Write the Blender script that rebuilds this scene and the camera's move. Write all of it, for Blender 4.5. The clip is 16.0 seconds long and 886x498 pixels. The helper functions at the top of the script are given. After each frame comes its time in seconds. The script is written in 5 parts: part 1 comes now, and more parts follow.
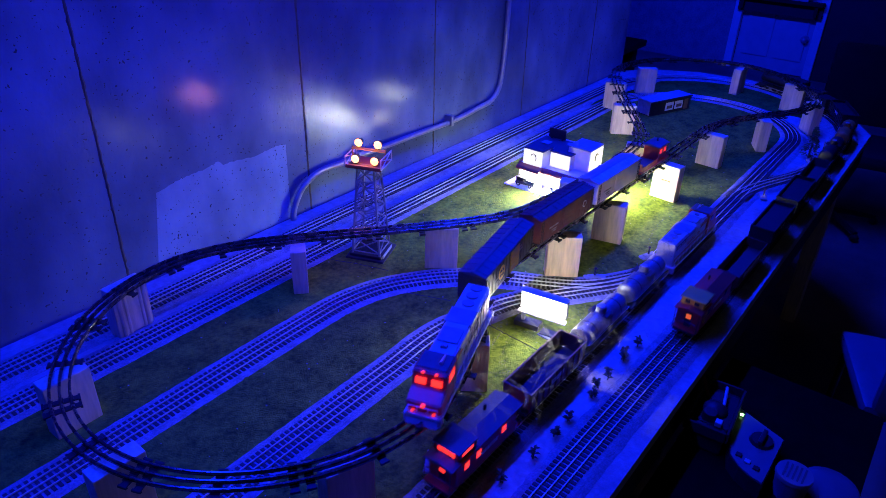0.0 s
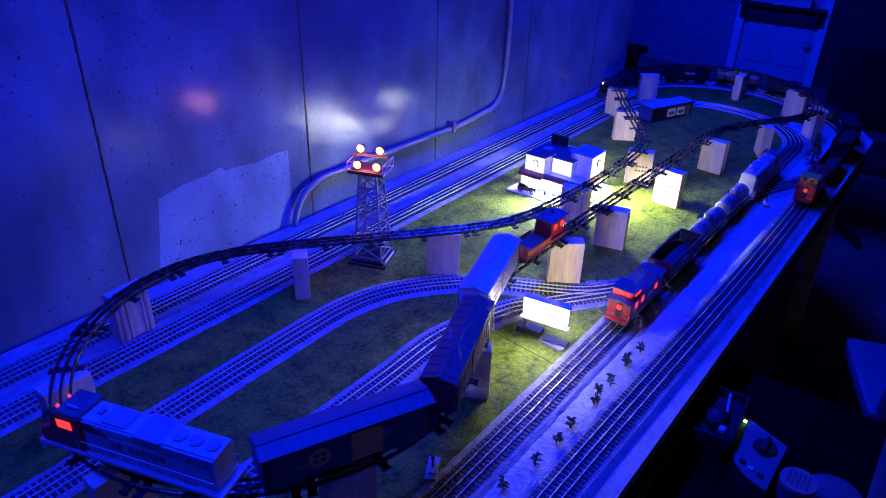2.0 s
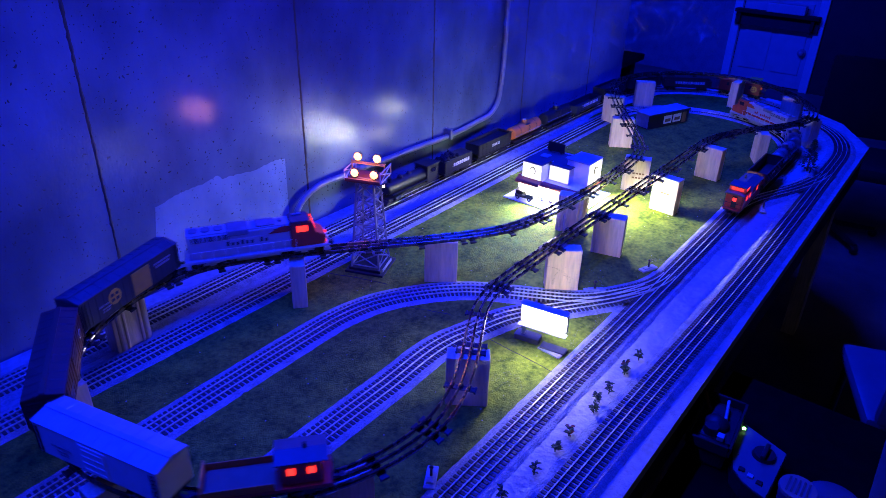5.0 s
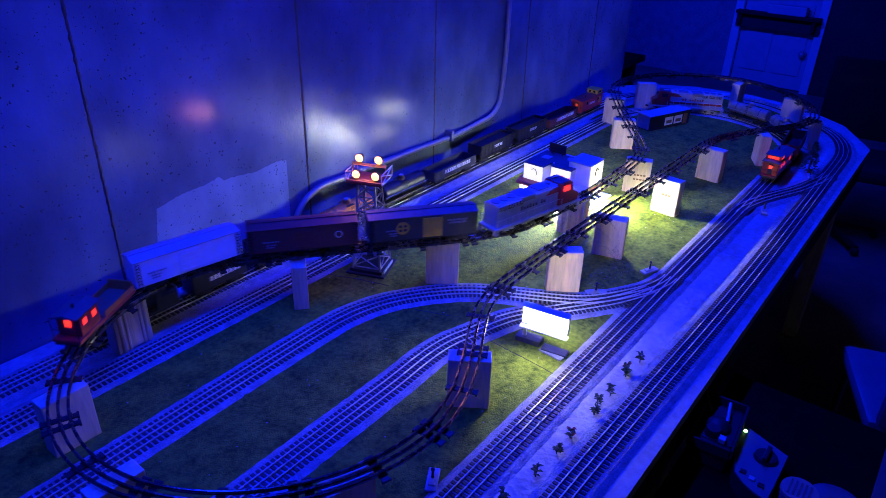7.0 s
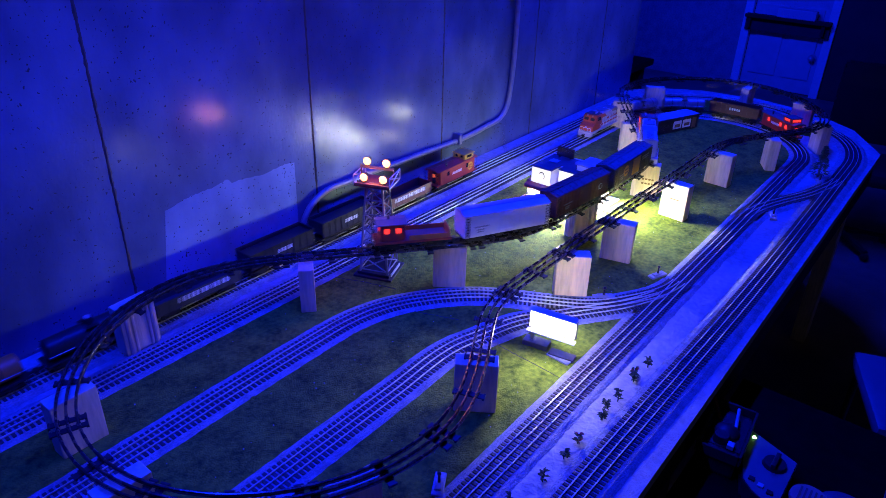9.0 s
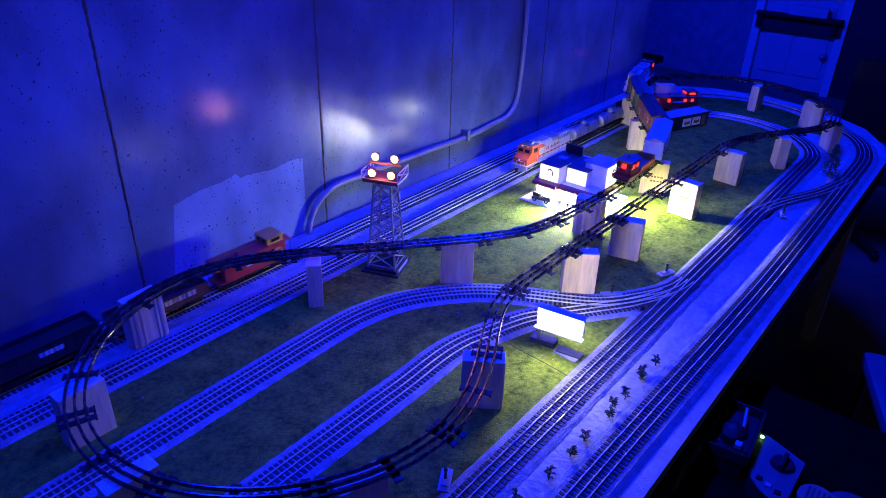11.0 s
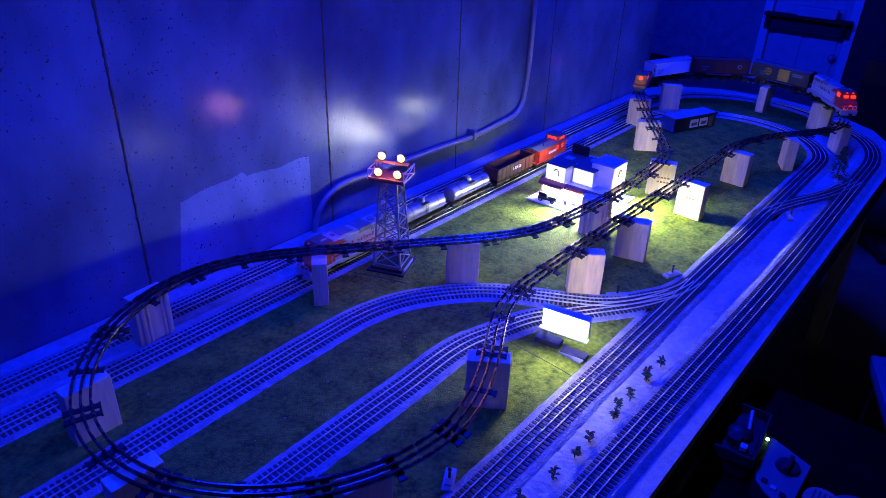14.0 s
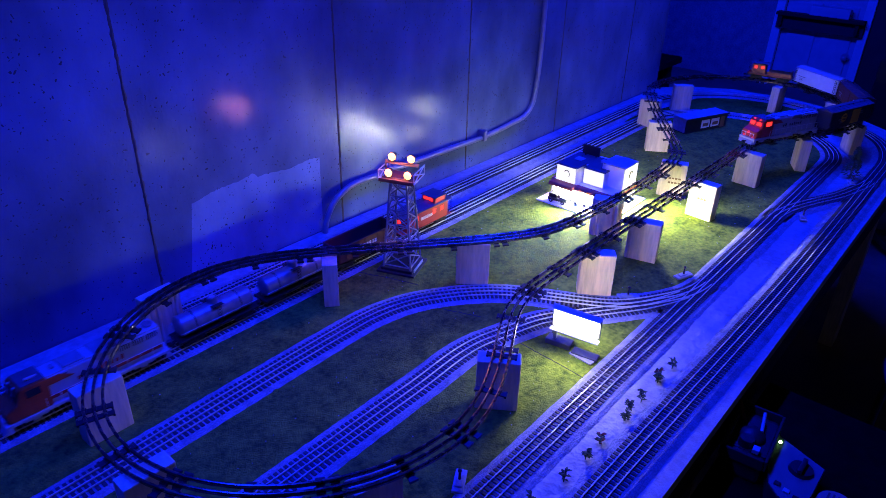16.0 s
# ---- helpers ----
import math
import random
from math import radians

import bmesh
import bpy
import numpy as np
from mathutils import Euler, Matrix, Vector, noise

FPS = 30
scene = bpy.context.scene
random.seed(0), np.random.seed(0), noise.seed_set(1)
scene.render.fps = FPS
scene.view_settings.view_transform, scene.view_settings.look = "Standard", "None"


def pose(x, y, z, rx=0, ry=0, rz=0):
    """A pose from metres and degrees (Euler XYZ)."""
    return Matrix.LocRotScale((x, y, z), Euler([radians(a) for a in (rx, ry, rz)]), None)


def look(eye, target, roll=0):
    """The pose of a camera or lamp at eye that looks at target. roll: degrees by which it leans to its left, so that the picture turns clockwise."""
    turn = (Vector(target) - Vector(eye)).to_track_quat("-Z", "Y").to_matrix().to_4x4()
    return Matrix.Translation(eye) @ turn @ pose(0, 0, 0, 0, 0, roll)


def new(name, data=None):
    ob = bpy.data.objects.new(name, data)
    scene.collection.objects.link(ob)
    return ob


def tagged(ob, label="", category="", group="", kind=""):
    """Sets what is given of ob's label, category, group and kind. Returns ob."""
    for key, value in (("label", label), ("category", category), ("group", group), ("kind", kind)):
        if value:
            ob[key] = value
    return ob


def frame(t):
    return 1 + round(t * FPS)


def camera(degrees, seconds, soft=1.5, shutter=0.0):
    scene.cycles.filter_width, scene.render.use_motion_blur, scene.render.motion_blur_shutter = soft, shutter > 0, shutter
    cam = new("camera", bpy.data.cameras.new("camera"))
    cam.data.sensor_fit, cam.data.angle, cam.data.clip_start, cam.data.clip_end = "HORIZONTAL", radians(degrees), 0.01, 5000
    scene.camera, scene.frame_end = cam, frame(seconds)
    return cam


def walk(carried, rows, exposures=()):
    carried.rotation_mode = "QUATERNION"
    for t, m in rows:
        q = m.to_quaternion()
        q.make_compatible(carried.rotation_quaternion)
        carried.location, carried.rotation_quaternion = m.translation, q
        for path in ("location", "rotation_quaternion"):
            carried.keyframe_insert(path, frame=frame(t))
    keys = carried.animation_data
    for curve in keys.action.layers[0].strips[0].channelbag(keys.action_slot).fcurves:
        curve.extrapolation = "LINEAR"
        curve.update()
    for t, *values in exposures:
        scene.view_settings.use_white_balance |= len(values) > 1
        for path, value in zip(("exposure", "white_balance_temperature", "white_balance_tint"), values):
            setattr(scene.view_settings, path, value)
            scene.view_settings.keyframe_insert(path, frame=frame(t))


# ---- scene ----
cam = camera(65.46, 16.0, soft=0.75, shutter=0.5)
PATH = [
    (0, (-0.003, -0.011, 0.986), (1.378, 1.045, -0.002), 1.6),
    (0.5, (-0.003, -0.011, 0.985), (1.376, 1.051, -0.001), 1.5),
    (1, (-0.003, -0.014, 0.985), (1.375, 1.054, 0.004), 1.4),
    (1.5, (-0.002, -0.009, 0.987), (1.379, 1.056, 0.009), 1.5),
    (2, (-0.002, -0.011, 0.984), (1.382, 1.056, 0.012), 1.5),
    (2.5, (-0.002, -0.009, 0.985), (1.384, 1.056, 0.014), 1.5),
    (3, (-0.001, -0.008, 0.986), (1.387, 1.058, 0.019), 1.5),
    (3.5, (-0.001, -0.006, 0.986), (1.391, 1.06, 0.024), 1.6),
    (4, (-0.001, -0.008, 0.985), (1.393, 1.059, 0.027), 1.5),
    (6.5, (0.0, -0.006, 0.986), (1.399, 1.059, 0.033), 1.5),
    (7, (-0.001, -0.005, 0.987), (1.396, 1.063, 0.034), 1.5),
    (7.5, (0.0, -0.005, 0.987), (1.393, 1.07, 0.037), 1.4),
    (8, (0.0, -0.004, 0.987), (1.39, 1.077, 0.039), 1.4),
    (8.5, (0.0, -0.004, 0.986), (1.39, 1.08, 0.04), 1.5),
    (9, (0.0, -0.002, 0.987), (1.388, 1.084, 0.041), 1.5),
    (11.5, (0.0, 0.0, 0.985), (1.366, 1.101, 0.026), 1.7),
    (12, (0.0, -0.002, 0.985), (1.363, 1.101, 0.021), 1.8),
    (12.5, (0.0, 0.0, 0.985), (1.362, 1.103, 0.021), 1.8),
    (13, (0.0, -0.001, 0.984), (1.362, 1.104, 0.023), 1.8),
    (13.5, (0.001, -0.001, 0.984), (1.363, 1.106, 0.025), 1.7),
    (14, (0.0, 0.001, 0.985), (1.361, 1.111, 0.028), 1.8),
    (14.5, (0.0, 0.002, 0.984), (1.358, 1.12, 0.031), 1.7),
    (15, (0.0, 0.002, 0.985), (1.353, 1.126, 0.032), 1.7),
    (15.5, (0.001, 0.003, 0.984), (1.35, 1.131, 0.031), 1.6),
    (16, (0.0, 0.003, 0.984), (1.344, 1.135, 0.029), 1.4),
]
walk(cam, [(t, look(eye, target, roll)) for t, eye, target, roll in PATH],
     [(0, -0.07), (1, 0.0), (2.5, 0.05), (4, 0.10), (6.5, 0.0), (7, -0.13), (8, -0.12), (9, -0.02), (11.5, 0.10), (12.5, 0.0), (15, -0.03), (16, -0.04)])


# ---- world, light, exposure ----
world = bpy.data.worlds.new("world")
scene.world = world
world.use_nodes = True
world.node_tree.nodes["Background"].inputs[0].default_value = (0.004, 0.006, 0.05, 1)
world.node_tree.nodes["Background"].inputs[1].default_value = 0.12
scene.view_settings.exposure = 0.0

BLUE = (0.0012, 0.0115, 1.0)


def lamp(name, kind, place, power, colour, size=0.05, target=None, size_y=None, spread=None):
    data = bpy.data.lights.new(name, kind)
    data.energy, data.color = power, colour
    if kind == "AREA":
        data.size = size
        if size_y:
            data.shape, data.size_y = "RECTANGLE", size_y
        if spread:
            data.spread = radians(spread)
    else:
        data.shadow_soft_size = size
        if kind == "SPOT":
            data.spot_size, data.spot_blend = radians(spread or 60), 0.4
    ob = new(name, data)
    ob.matrix_world = look(place, target) if target else pose(*place)
    return ob


# blue LED strip under the ceiling
lamp("blue_strip_lamp", "AREA", (1.78, 0.9, 1.42), 111, BLUE, 4.2, (1.78, 0.901, 0), 0.06, 118)
# unseen blue lamp added to brighten the far wall and its door
lamp("far_wall_fill_lamp", "AREA", (4.9, 2.1, 1.42), 48, BLUE, 1.6, (7.8, 2.0, -0.7), 0.1, 120)
# unseen lamp under the ceiling, adds dim fill from the room behind
lamp("room_fill_lamp", "AREA", (0.4, -1.9, 1.45), 0.5, (0.86, 0.82, 0.68), 0.4, (1.7, 0.1, -0.5), 0.4, 120)
# lamps in the models
lamp("tower_bulb_lamp", "POINT", (1.188, 1.170, 0.322), 0.45, (1.0, 0.36, 0.16), 0.012)
lamp("billboard_lamp", "AREA", (1.160, 0.605, 0.108), 0.55, (1.0, 0.97, 0.85), 0.1, (1.0, 0.51, 0.0), 0.02)
lamp("billboard_back_lamp", "AREA", (1.232, 0.600, 0.078), 0.5, (1.0, 0.97, 0.85), 0.1, (1.5, 0.48, 0.05), 0.03)


def shop_lamp(name, x, y, dx, dy, power, width, drop, spread=130, z=0.045):
    px, py = 2.0 + x, 1.02 + y
    lamp(name, "AREA", (px, py, z), power, (0.93, 1.0, 0.74), width, (px + dx, py + dy, z - drop), 0.03, spread)


shop_lamp("restaurant_front_lamp", -0.070, 0.0, -1, 0, 6.2, 0.2, 0.45, 135)
shop_lamp("restaurant_side_lamp", 0.03, -0.104, 0, -1, 7.4, 0.16, 0.35)
# added lamp above the windows, placed so its reflection lands on the wall
shop_lamp("restaurant_side_lamp", 0.09, 0.136, 0, 1, 0.38, 0.10, 0.1, 130, 0.125)
shop_lamp("restaurant_back_lamp", 0.124, 0.0, 1, 0, 1.2, 0.16, 0.1)


# ---- materials ----
def nodes_of(m):
    m.use_nodes = True
    return m.node_tree.nodes, m.node_tree.links, m.node_tree.nodes["Principled BSDF"]


def mat(name, colour, rough=0.6, metal=0.0, vary=0.25, scale=40.0, bump=0.0, bump_scale=None, dark=None, stretch=(1, 1, 1), per_object=0.0, coat=0.0):
    """A surface of one colour with stains and grain at two scales, and fine relief."""
    m = bpy.data.materials.new(name)
    n, l, b = nodes_of(m)
    co = n.new("ShaderNodeTexCoord")
    mp = n.new("ShaderNodeMapping")
    mp.inputs["Scale"].default_value = stretch
    l.new(co.outputs["Object"], mp.inputs[0])
    big, fine = n.new("ShaderNodeTexNoise"), n.new("ShaderNodeTexNoise")
    big.inputs["Scale"].default_value, big.inputs["Detail"].default_value = scale * 0.18, 6
    fine.inputs["Scale"].default_value, fine.inputs["Detail"].default_value = scale, 8
    for t in (big, fine):
        l.new(mp.outputs[0], t.inputs["Vector"])
    mix = n.new("ShaderNodeMix")
    mix.data_type = "FLOAT"
    mix.inputs[0].default_value = 0.5
    l.new(big.outputs[0], mix.inputs[2]), l.new(fine.outputs[0], mix.inputs[3])
    ramp = n.new("ShaderNodeValToRGB")
    dk = dark or tuple(c * (1 - vary) for c in colour)
    lt = tuple(min(1, c * (1 + vary * 0.6)) for c in colour)
    ramp.color_ramp.elements[0].position, ramp.color_ramp.elements[1].position = 0.36, 0.64
    ramp.color_ramp.elements[0].color, ramp.color_ramp.elements[1].color = (*dk, 1), (*lt, 1)
    l.new(mix.outputs[0], ramp.inputs[0])
    last = ramp.outputs[0]
    if per_object:
        info, hsv = n.new("ShaderNodeObjectInfo"), n.new("ShaderNodeHueSaturation")
        rng = n.new("ShaderNodeMapRange")
        rng.inputs[3].default_value, rng.inputs[4].default_value = 1 - per_object, 1 + per_object
        l.new(info.outputs["Random"], rng.inputs[0]), l.new(rng.outputs[0], hsv.inputs["Value"])
        l.new(last, hsv.inputs["Color"])
        last = hsv.outputs[0]
    l.new(last, b.inputs["Base Color"])
    b.inputs["Metallic"].default_value = metal
    b.inputs["Coat Weight"].default_value = coat
    rr = n.new("ShaderNodeMapRange")
    rr.inputs[3].default_value, rr.inputs[4].default_value = max(0.05, rough - 0.12), min(1, rough + 0.12)
    l.new(fine.outputs[0], rr.inputs[0]), l.new(rr.outputs[0], b.inputs["Roughness"])
    if bump:
        bt, bn = n.new("ShaderNodeTexNoise"), n.new("ShaderNodeBump")
        bt.inputs["Scale"].default_value, bt.inputs["Detail"].default_value = bump_scale or scale * 2, 6
        l.new(mp.outputs[0], bt.inputs["Vector"])
        bn.inputs["Strength"].default_value, bn.inputs["Distance"].default_value = bump, 0.004
        l.new(bt.outputs[0], bn.inputs["Height"]), l.new(bn.outputs[0], b.inputs["Normal"])
    return m


def glow(name, colour, strength):
    m = bpy.data.materials.new(name)
    n, l, b = nodes_of(m)
    b.inputs["Base Color"].default_value = (*[c * 0.5 for c in colour], 1)
    b.inputs["Emission Color"].default_value = (*colour, 1)
    b.inputs["Emission Strength"].default_value = strength
    b.inputs["Roughness"].default_value = 0.4
    return m


def concrete_material(name="poured_concrete", tone=0.172, gloss=0.55):
    m = mat(name, (tone * 0.66, tone * 0.86, tone * 1.25), 0.27, 0, 0.5, 7.0, 0.13, 120.0, stretch=(1, 1, 0.6))
    n, l, b = nodes_of(m)
    b.inputs["Specular IOR Level"].default_value = gloss
    # trowel streaks make the sheen uneven
    co = n.new("ShaderNodeTexCoord")
    mp, st, rr = n.new("ShaderNodeMapping"), n.new("ShaderNodeTexNoise"), n.new("ShaderNodeMapRange")
    mp.inputs["Scale"].default_value = (4.5, 4.5, 1.4)
    st.inputs["Scale"].default_value, st.inputs["Detail"].default_value = 1.6, 3
    l.new(co.outputs["Object"], mp.inputs[0]), l.new(mp.outputs[0], st.inputs["Vector"]), l.new(st.outputs[0], rr.inputs[0])
    rr.inputs[1].default_value, rr.inputs[2].default_value, rr.inputs[3].default_value, rr.inputs[4].default_value = 0.34, 0.66, 0.13, 0.27
    l.new(rr.outputs[0], b.inputs["Roughness"])
    # small air holes left by the formwork
    vo, th, wob = n.new("ShaderNodeTexVoronoi"), n.new("ShaderNodeMapRange"), n.new("ShaderNodeTexNoise")
    vo.inputs["Scale"].default_value, vo.inputs["Randomness"].default_value = 110, 1
    wob.inputs["Scale"].default_value = 7.0
    jit, sub, sca, add = n.new("ShaderNodeTexNoise"), n.new("ShaderNodeVectorMath"), n.new("ShaderNodeVectorMath"), n.new("ShaderNodeVectorMath")
    jit.inputs["Scale"].default_value, jit.inputs["Detail"].default_value = 70, 3
    sub.operation, sca.operation = "SUBTRACT", "SCALE"
    sub.inputs[1].default_value, sca.inputs["Scale"].default_value = (0.5, 0.5, 0.5), 0.022
    l.new(co.outputs["Object"], jit.inputs["Vector"]), l.new(jit.outputs["Color"], sub.inputs[0]), l.new(sub.outputs[0], sca.inputs[0])
    l.new(co.outputs["Object"], add.inputs[0]), l.new(sca.outputs[0], add.inputs[1])
    l.new(add.outputs[0], vo.inputs["Vector"]), l.new(co.outputs["Object"], wob.inputs["Vector"])
    size = n.new("ShaderNodeMapRange")
    size.inputs[1].default_value, size.inputs[2].default_value = 0.42, 0.72
    size.inputs[3].default_value, size.inputs[4].default_value = 0.22, 0.38
    l.new(wob.outputs[0], size.inputs[0])
    less = n.new("ShaderNodeMath")
    less.operation = "LESS_THAN"
    sep, pw, mul = n.new("ShaderNodeSeparateColor"), n.new("ShaderNodeMath"), n.new("ShaderNodeMath")
    pw.operation, mul.operation = "POWER", "MULTIPLY"
    pw.inputs[1].default_value = 1.8
    l.new(vo.outputs["Color"], sep.inputs[0]), l.new(sep.outputs[0], pw.inputs[0]), l.new(pw.outputs[0], mul.inputs[0]), l.new(size.outputs[0], mul.inputs[1])
    l.new(vo.outputs["Distance"], less.inputs[0]), l.new(mul.outputs[0], less.inputs[1])
    old = b.inputs["Base Color"].links[0].from_socket
    mix = n.new("ShaderNodeMix")
    mix.data_type = "RGBA"
    mix.inputs[7].default_value = (0.05, 0.05, 0.055, 1)
    l.new(less.outputs[0], mix.inputs[0]), l.new(old, mix.inputs[6]), l.new(mix.outputs[2], b.inputs["Base Color"])
    bn = b.inputs["Normal"].links[0].from_node
    b2 = n.new("ShaderNodeBump")
    b2.invert = True
    b2.inputs["Strength"].default_value, b2.inputs["Distance"].default_value = 0.8, 0.006
    l.new(less.outputs[0], b2.inputs["Height"]), l.new(bn.outputs[0], b2.inputs["Normal"]), l.new(b2.outputs[0], b.inputs["Normal"])
    return m


def wood_material():
    m = mat("pine_wood", (0.66, 0.51, 0.34), 0.6, 0, 0.3, 22.0, 0.15, 60.0, stretch=(6, 6, 0.7), per_object=0.12)
    return m


def smoke_material():
    m = bpy.data.materials.new("thin_smoke")
    n, l, b = nodes_of(m)
    out = n["Material Output"]
    clear, body, mix = n.new("ShaderNodeBsdfTransparent"), n.new("ShaderNodeBsdfTranslucent"), n.new("ShaderNodeMixShader")
    body.inputs[0].default_value = (0.8, 0.8, 0.8, 1)
    co, t, r = n.new("ShaderNodeTexCoord"), n.new("ShaderNodeTexNoise"), n.new("ShaderNodeMapRange")
    t.inputs["Scale"].default_value, t.inputs["Detail"].default_value = 60, 5
    l.new(co.outputs["Object"], t.inputs["Vector"]), l.new(t.outputs[0], r.inputs[0])
    r.inputs[1].default_value, r.inputs[2].default_value, r.inputs[3].default_value, r.inputs[4].default_value = 0.38, 0.72, 0.0, 0.10
    l.new(r.outputs[0], mix.inputs[0]), l.new(clear.outputs[0], mix.inputs[1]), l.new(body.outputs[0], mix.inputs[2]), l.new(mix.outputs[0], out.inputs[0])
    return m


M = dict(
    smoke=smoke_material(),
    concrete=concrete_material(), wood=wood_material(),
    # paler copy of the concrete, for the brighter-lit area of the wall
    litwall=concrete_material("lit_concrete", 0.31, 0.3),
    plaster=mat("painted_board", (0.3, 0.3, 0.31), 0.8, 0, 0.3, 60, 0.5, 180),
    sand=mat("pale_sand", (0.38, 0.36, 0.33), 0.95, 0, 0.3, 60, 0.9, 90),
    grass=mat("green_felt_mat", (0.17, 0.215, 0.02), 0.95, 0, 0.5, 90, 1.0, 260, dark=(0.045, 0.075, 0.01)),
    ballast=mat("grey_ballast", (0.27, 0.27, 0.275), 0.95, 0, 0.4, 220, 1.0, 400),
    tie=mat("dark_plastic_tie", (0.03, 0.028, 0.027), 0.75, 0, 0.4, 60, 0.2, per_object=0.3),
    rail=mat("nickel_rail", (0.66, 0.65, 0.64), 0.34, 0.3, 0.15, 60),
    tube=mat("blackened_tin_rail", (0.13, 0.115, 0.105), 0.27, 0.9, 0.4, 50),
    black=mat("black_paint", (0.02, 0.02, 0.021), 0.45, 0, 0.3, 60, 0.05),
    blackmetal=mat("black_metal", (0.03, 0.03, 0.032), 0.4, 0.6, 0.3, 60),
    darkroof=mat("dark_roof", (0.07, 0.07, 0.075), 0.6, 0, 0.25, 60, 0.1),
    silver=mat("silver_paint", (0.45, 0.45, 0.46), 0.38, 0.35, 0.12, 50),
    steel=mat("grey_tower_paint", (0.24, 0.23, 0.23), 0.5, 0.2, 0.25, 60),
    white=mat("white_paint", (0.75, 0.74, 0.72), 0.5, 0, 0.1, 40),
    red=mat("red_paint", (0.45, 0.035, 0.02), 0.4, 0, 0.25, 50),
    orangered=mat("orange_red_paint", (0.5, 0.07, 0.02), 0.4, 0, 0.25, 50),
    darkred=mat("oxide_red_paint", (0.12, 0.028, 0.02), 0.5, 0, 0.25, 50),
    maroon=mat("brown_red_paint", (0.14, 0.04, 0.025), 0.55, 0, 0.25, 50),
    brown=mat("brown_paint", (0.2, 0.11, 0.05), 0.55, 0, 0.25, 50),
    darkgreen=mat("dark_grey_green_paint", (0.035, 0.04, 0.035), 0.55, 0, 0.25, 50),
    yellow=mat("yellow_paint", (0.75, 0.45, 0.04), 0.5, 0, 0.15, 50),
    orange=mat("orange_paint", (0.7, 0.2, 0.03), 0.5, 0, 0.15, 50),
    tanked=mat("tarnished_silver_tank", (0.24, 0.24, 0.245), 0.4, 0.5, 0.35, 50),
    doorpaint=mat("door_paint", (0.5, 0.5, 0.52), 0.55, 0, 0.12, 12),
    # near-black colour carries the deep shade over the side shelf
    shade=mat("shelf_in_shade", (0.004, 0.004, 0.004), 0.95, 0, 0.4, 40),
    darkbrown=mat("dark_brown", (0.045, 0.032, 0.026), 0.7, 0, 0.35, 12, 0.2),
    dark=mat("dark_cloth", (0.012, 0.012, 0.013), 0.9, 0, 0.4, 40, 0.2),
    floor=mat("worn_brown_floor", (0.30, 0.20, 0.14), 0.8, 0, 0.4, 5, 0.3, 25),
    leaf=mat("plastic_leaf", (0.04, 0.08, 0.03), 0.7, 0, 0.4, 50, per_object=0.3),
    flower=mat("red_flower", (0.3, 0.03, 0.03), 0.7, 0, 0.3, 50),
    conduit=mat("painted_steel_pipe", (0.22, 0.22, 0.23), 0.4, 0.2, 0.2, 30),
    bluepanel=mat("pale_control_panel", (0.14, 0.14, 0.15), 0.4, 0.1, 0.12, 30),
    awning=mat("brown_red_awning", (0.32, 0.06, 0.035), 0.6, 0, 0.2, 50),
    glass=mat("dark_glass", (0.02, 0.02, 0.025), 0.1, 0, 0.1, 20),
    lit=glow("lit_white", (1.0, 0.97, 0.88), 17.0), shop=glow("lit_shop_window", (1.0, 0.96, 0.84), 13.0), fascia=glow("fascia_added_glow", (1.0, 0.96, 0.88), 1.0),
    bulb=glow("warm_bulb", (1.0, 0.40, 0.15), 4.2), redlit=glow("red_lit_window", (1.0, 0.03, 0.02), 2.2),
    headlit=glow("headlight", (1.0, 0.55, 0.3), 9.0), greenled=glow("green_led", (0.35, 1.0, 0.3), 9.0), orangelit=glow("orange_lamp", (1.0, 0.14, 0.03), 0.7),
)
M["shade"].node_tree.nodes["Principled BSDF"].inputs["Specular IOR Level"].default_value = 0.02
M["black"].node_tree.nodes["Principled BSDF"].inputs["Specular IOR Level"].default_value = 0.3
M["grass"].node_tree.nodes["Principled BSDF"].inputs["Specular IOR Level"].default_value = 0.08


# ---- mesh helpers ----
def box(bm, x0, x1, y0, y1, z0, z1, bevel=0.0):
    m = Matrix.LocRotScale(((x0 + x1) / 2, (y0 + y1) / 2, (z0 + z1) / 2), None, (x1 - x0, y1 - y0, z1 - z0))
    vs = bmesh.ops.create_cube(bm, size=1, matrix=m)["verts"]
    if bevel:
        es = list({e for v in vs for e in v.link_edges})
        bmesh.ops.bevel(bm, geom=es, offset=bevel, segments=2, affect="EDGES", profile=0.6)
    return bm


def cyl(bm, a, b, r, r2=None, seg=12):
    a, b = Vector(a), Vector(b)
    d = b - a
    m = Matrix.Translation((a + b) / 2) @ d.to_track_quat("Z", "Y").to_matrix().to_4x4()
    bmesh.ops.create_cone(bm, cap_ends=True, segments=seg, radius1=r, radius2=r if r2 is None else r2, depth=d.length, matrix=m)
    return bm


def ball(bm, c, r, sx=1, sy=1, sz=1, seg=12):
    bmesh.ops.create_uvsphere(bm, u_segments=seg, v_segments=max(6, seg // 2 + 2), radius=r, matrix=Matrix.LocRotScale(c, None, (sx, sy, sz)))
    return bm


def prism(bm, outline, x0, x1):
    """A solid with the outline (y, z) carried from x0 to x1."""
    a = [bm.verts.new((x0, y, z)) for y, z in outline]
    b = [bm.verts.new((x1, y, z)) for y, z in outline]
    n = len(a)
    bm.faces.new(a[::-1]), bm.faces.new(b)
    for i in range(n):
        bm.faces.new((a[i], a[(i + 1) % n], b[(i + 1) % n], b[i]))
    bmesh.ops.recalc_face_normals(bm, faces=bm.faces)
    return bm


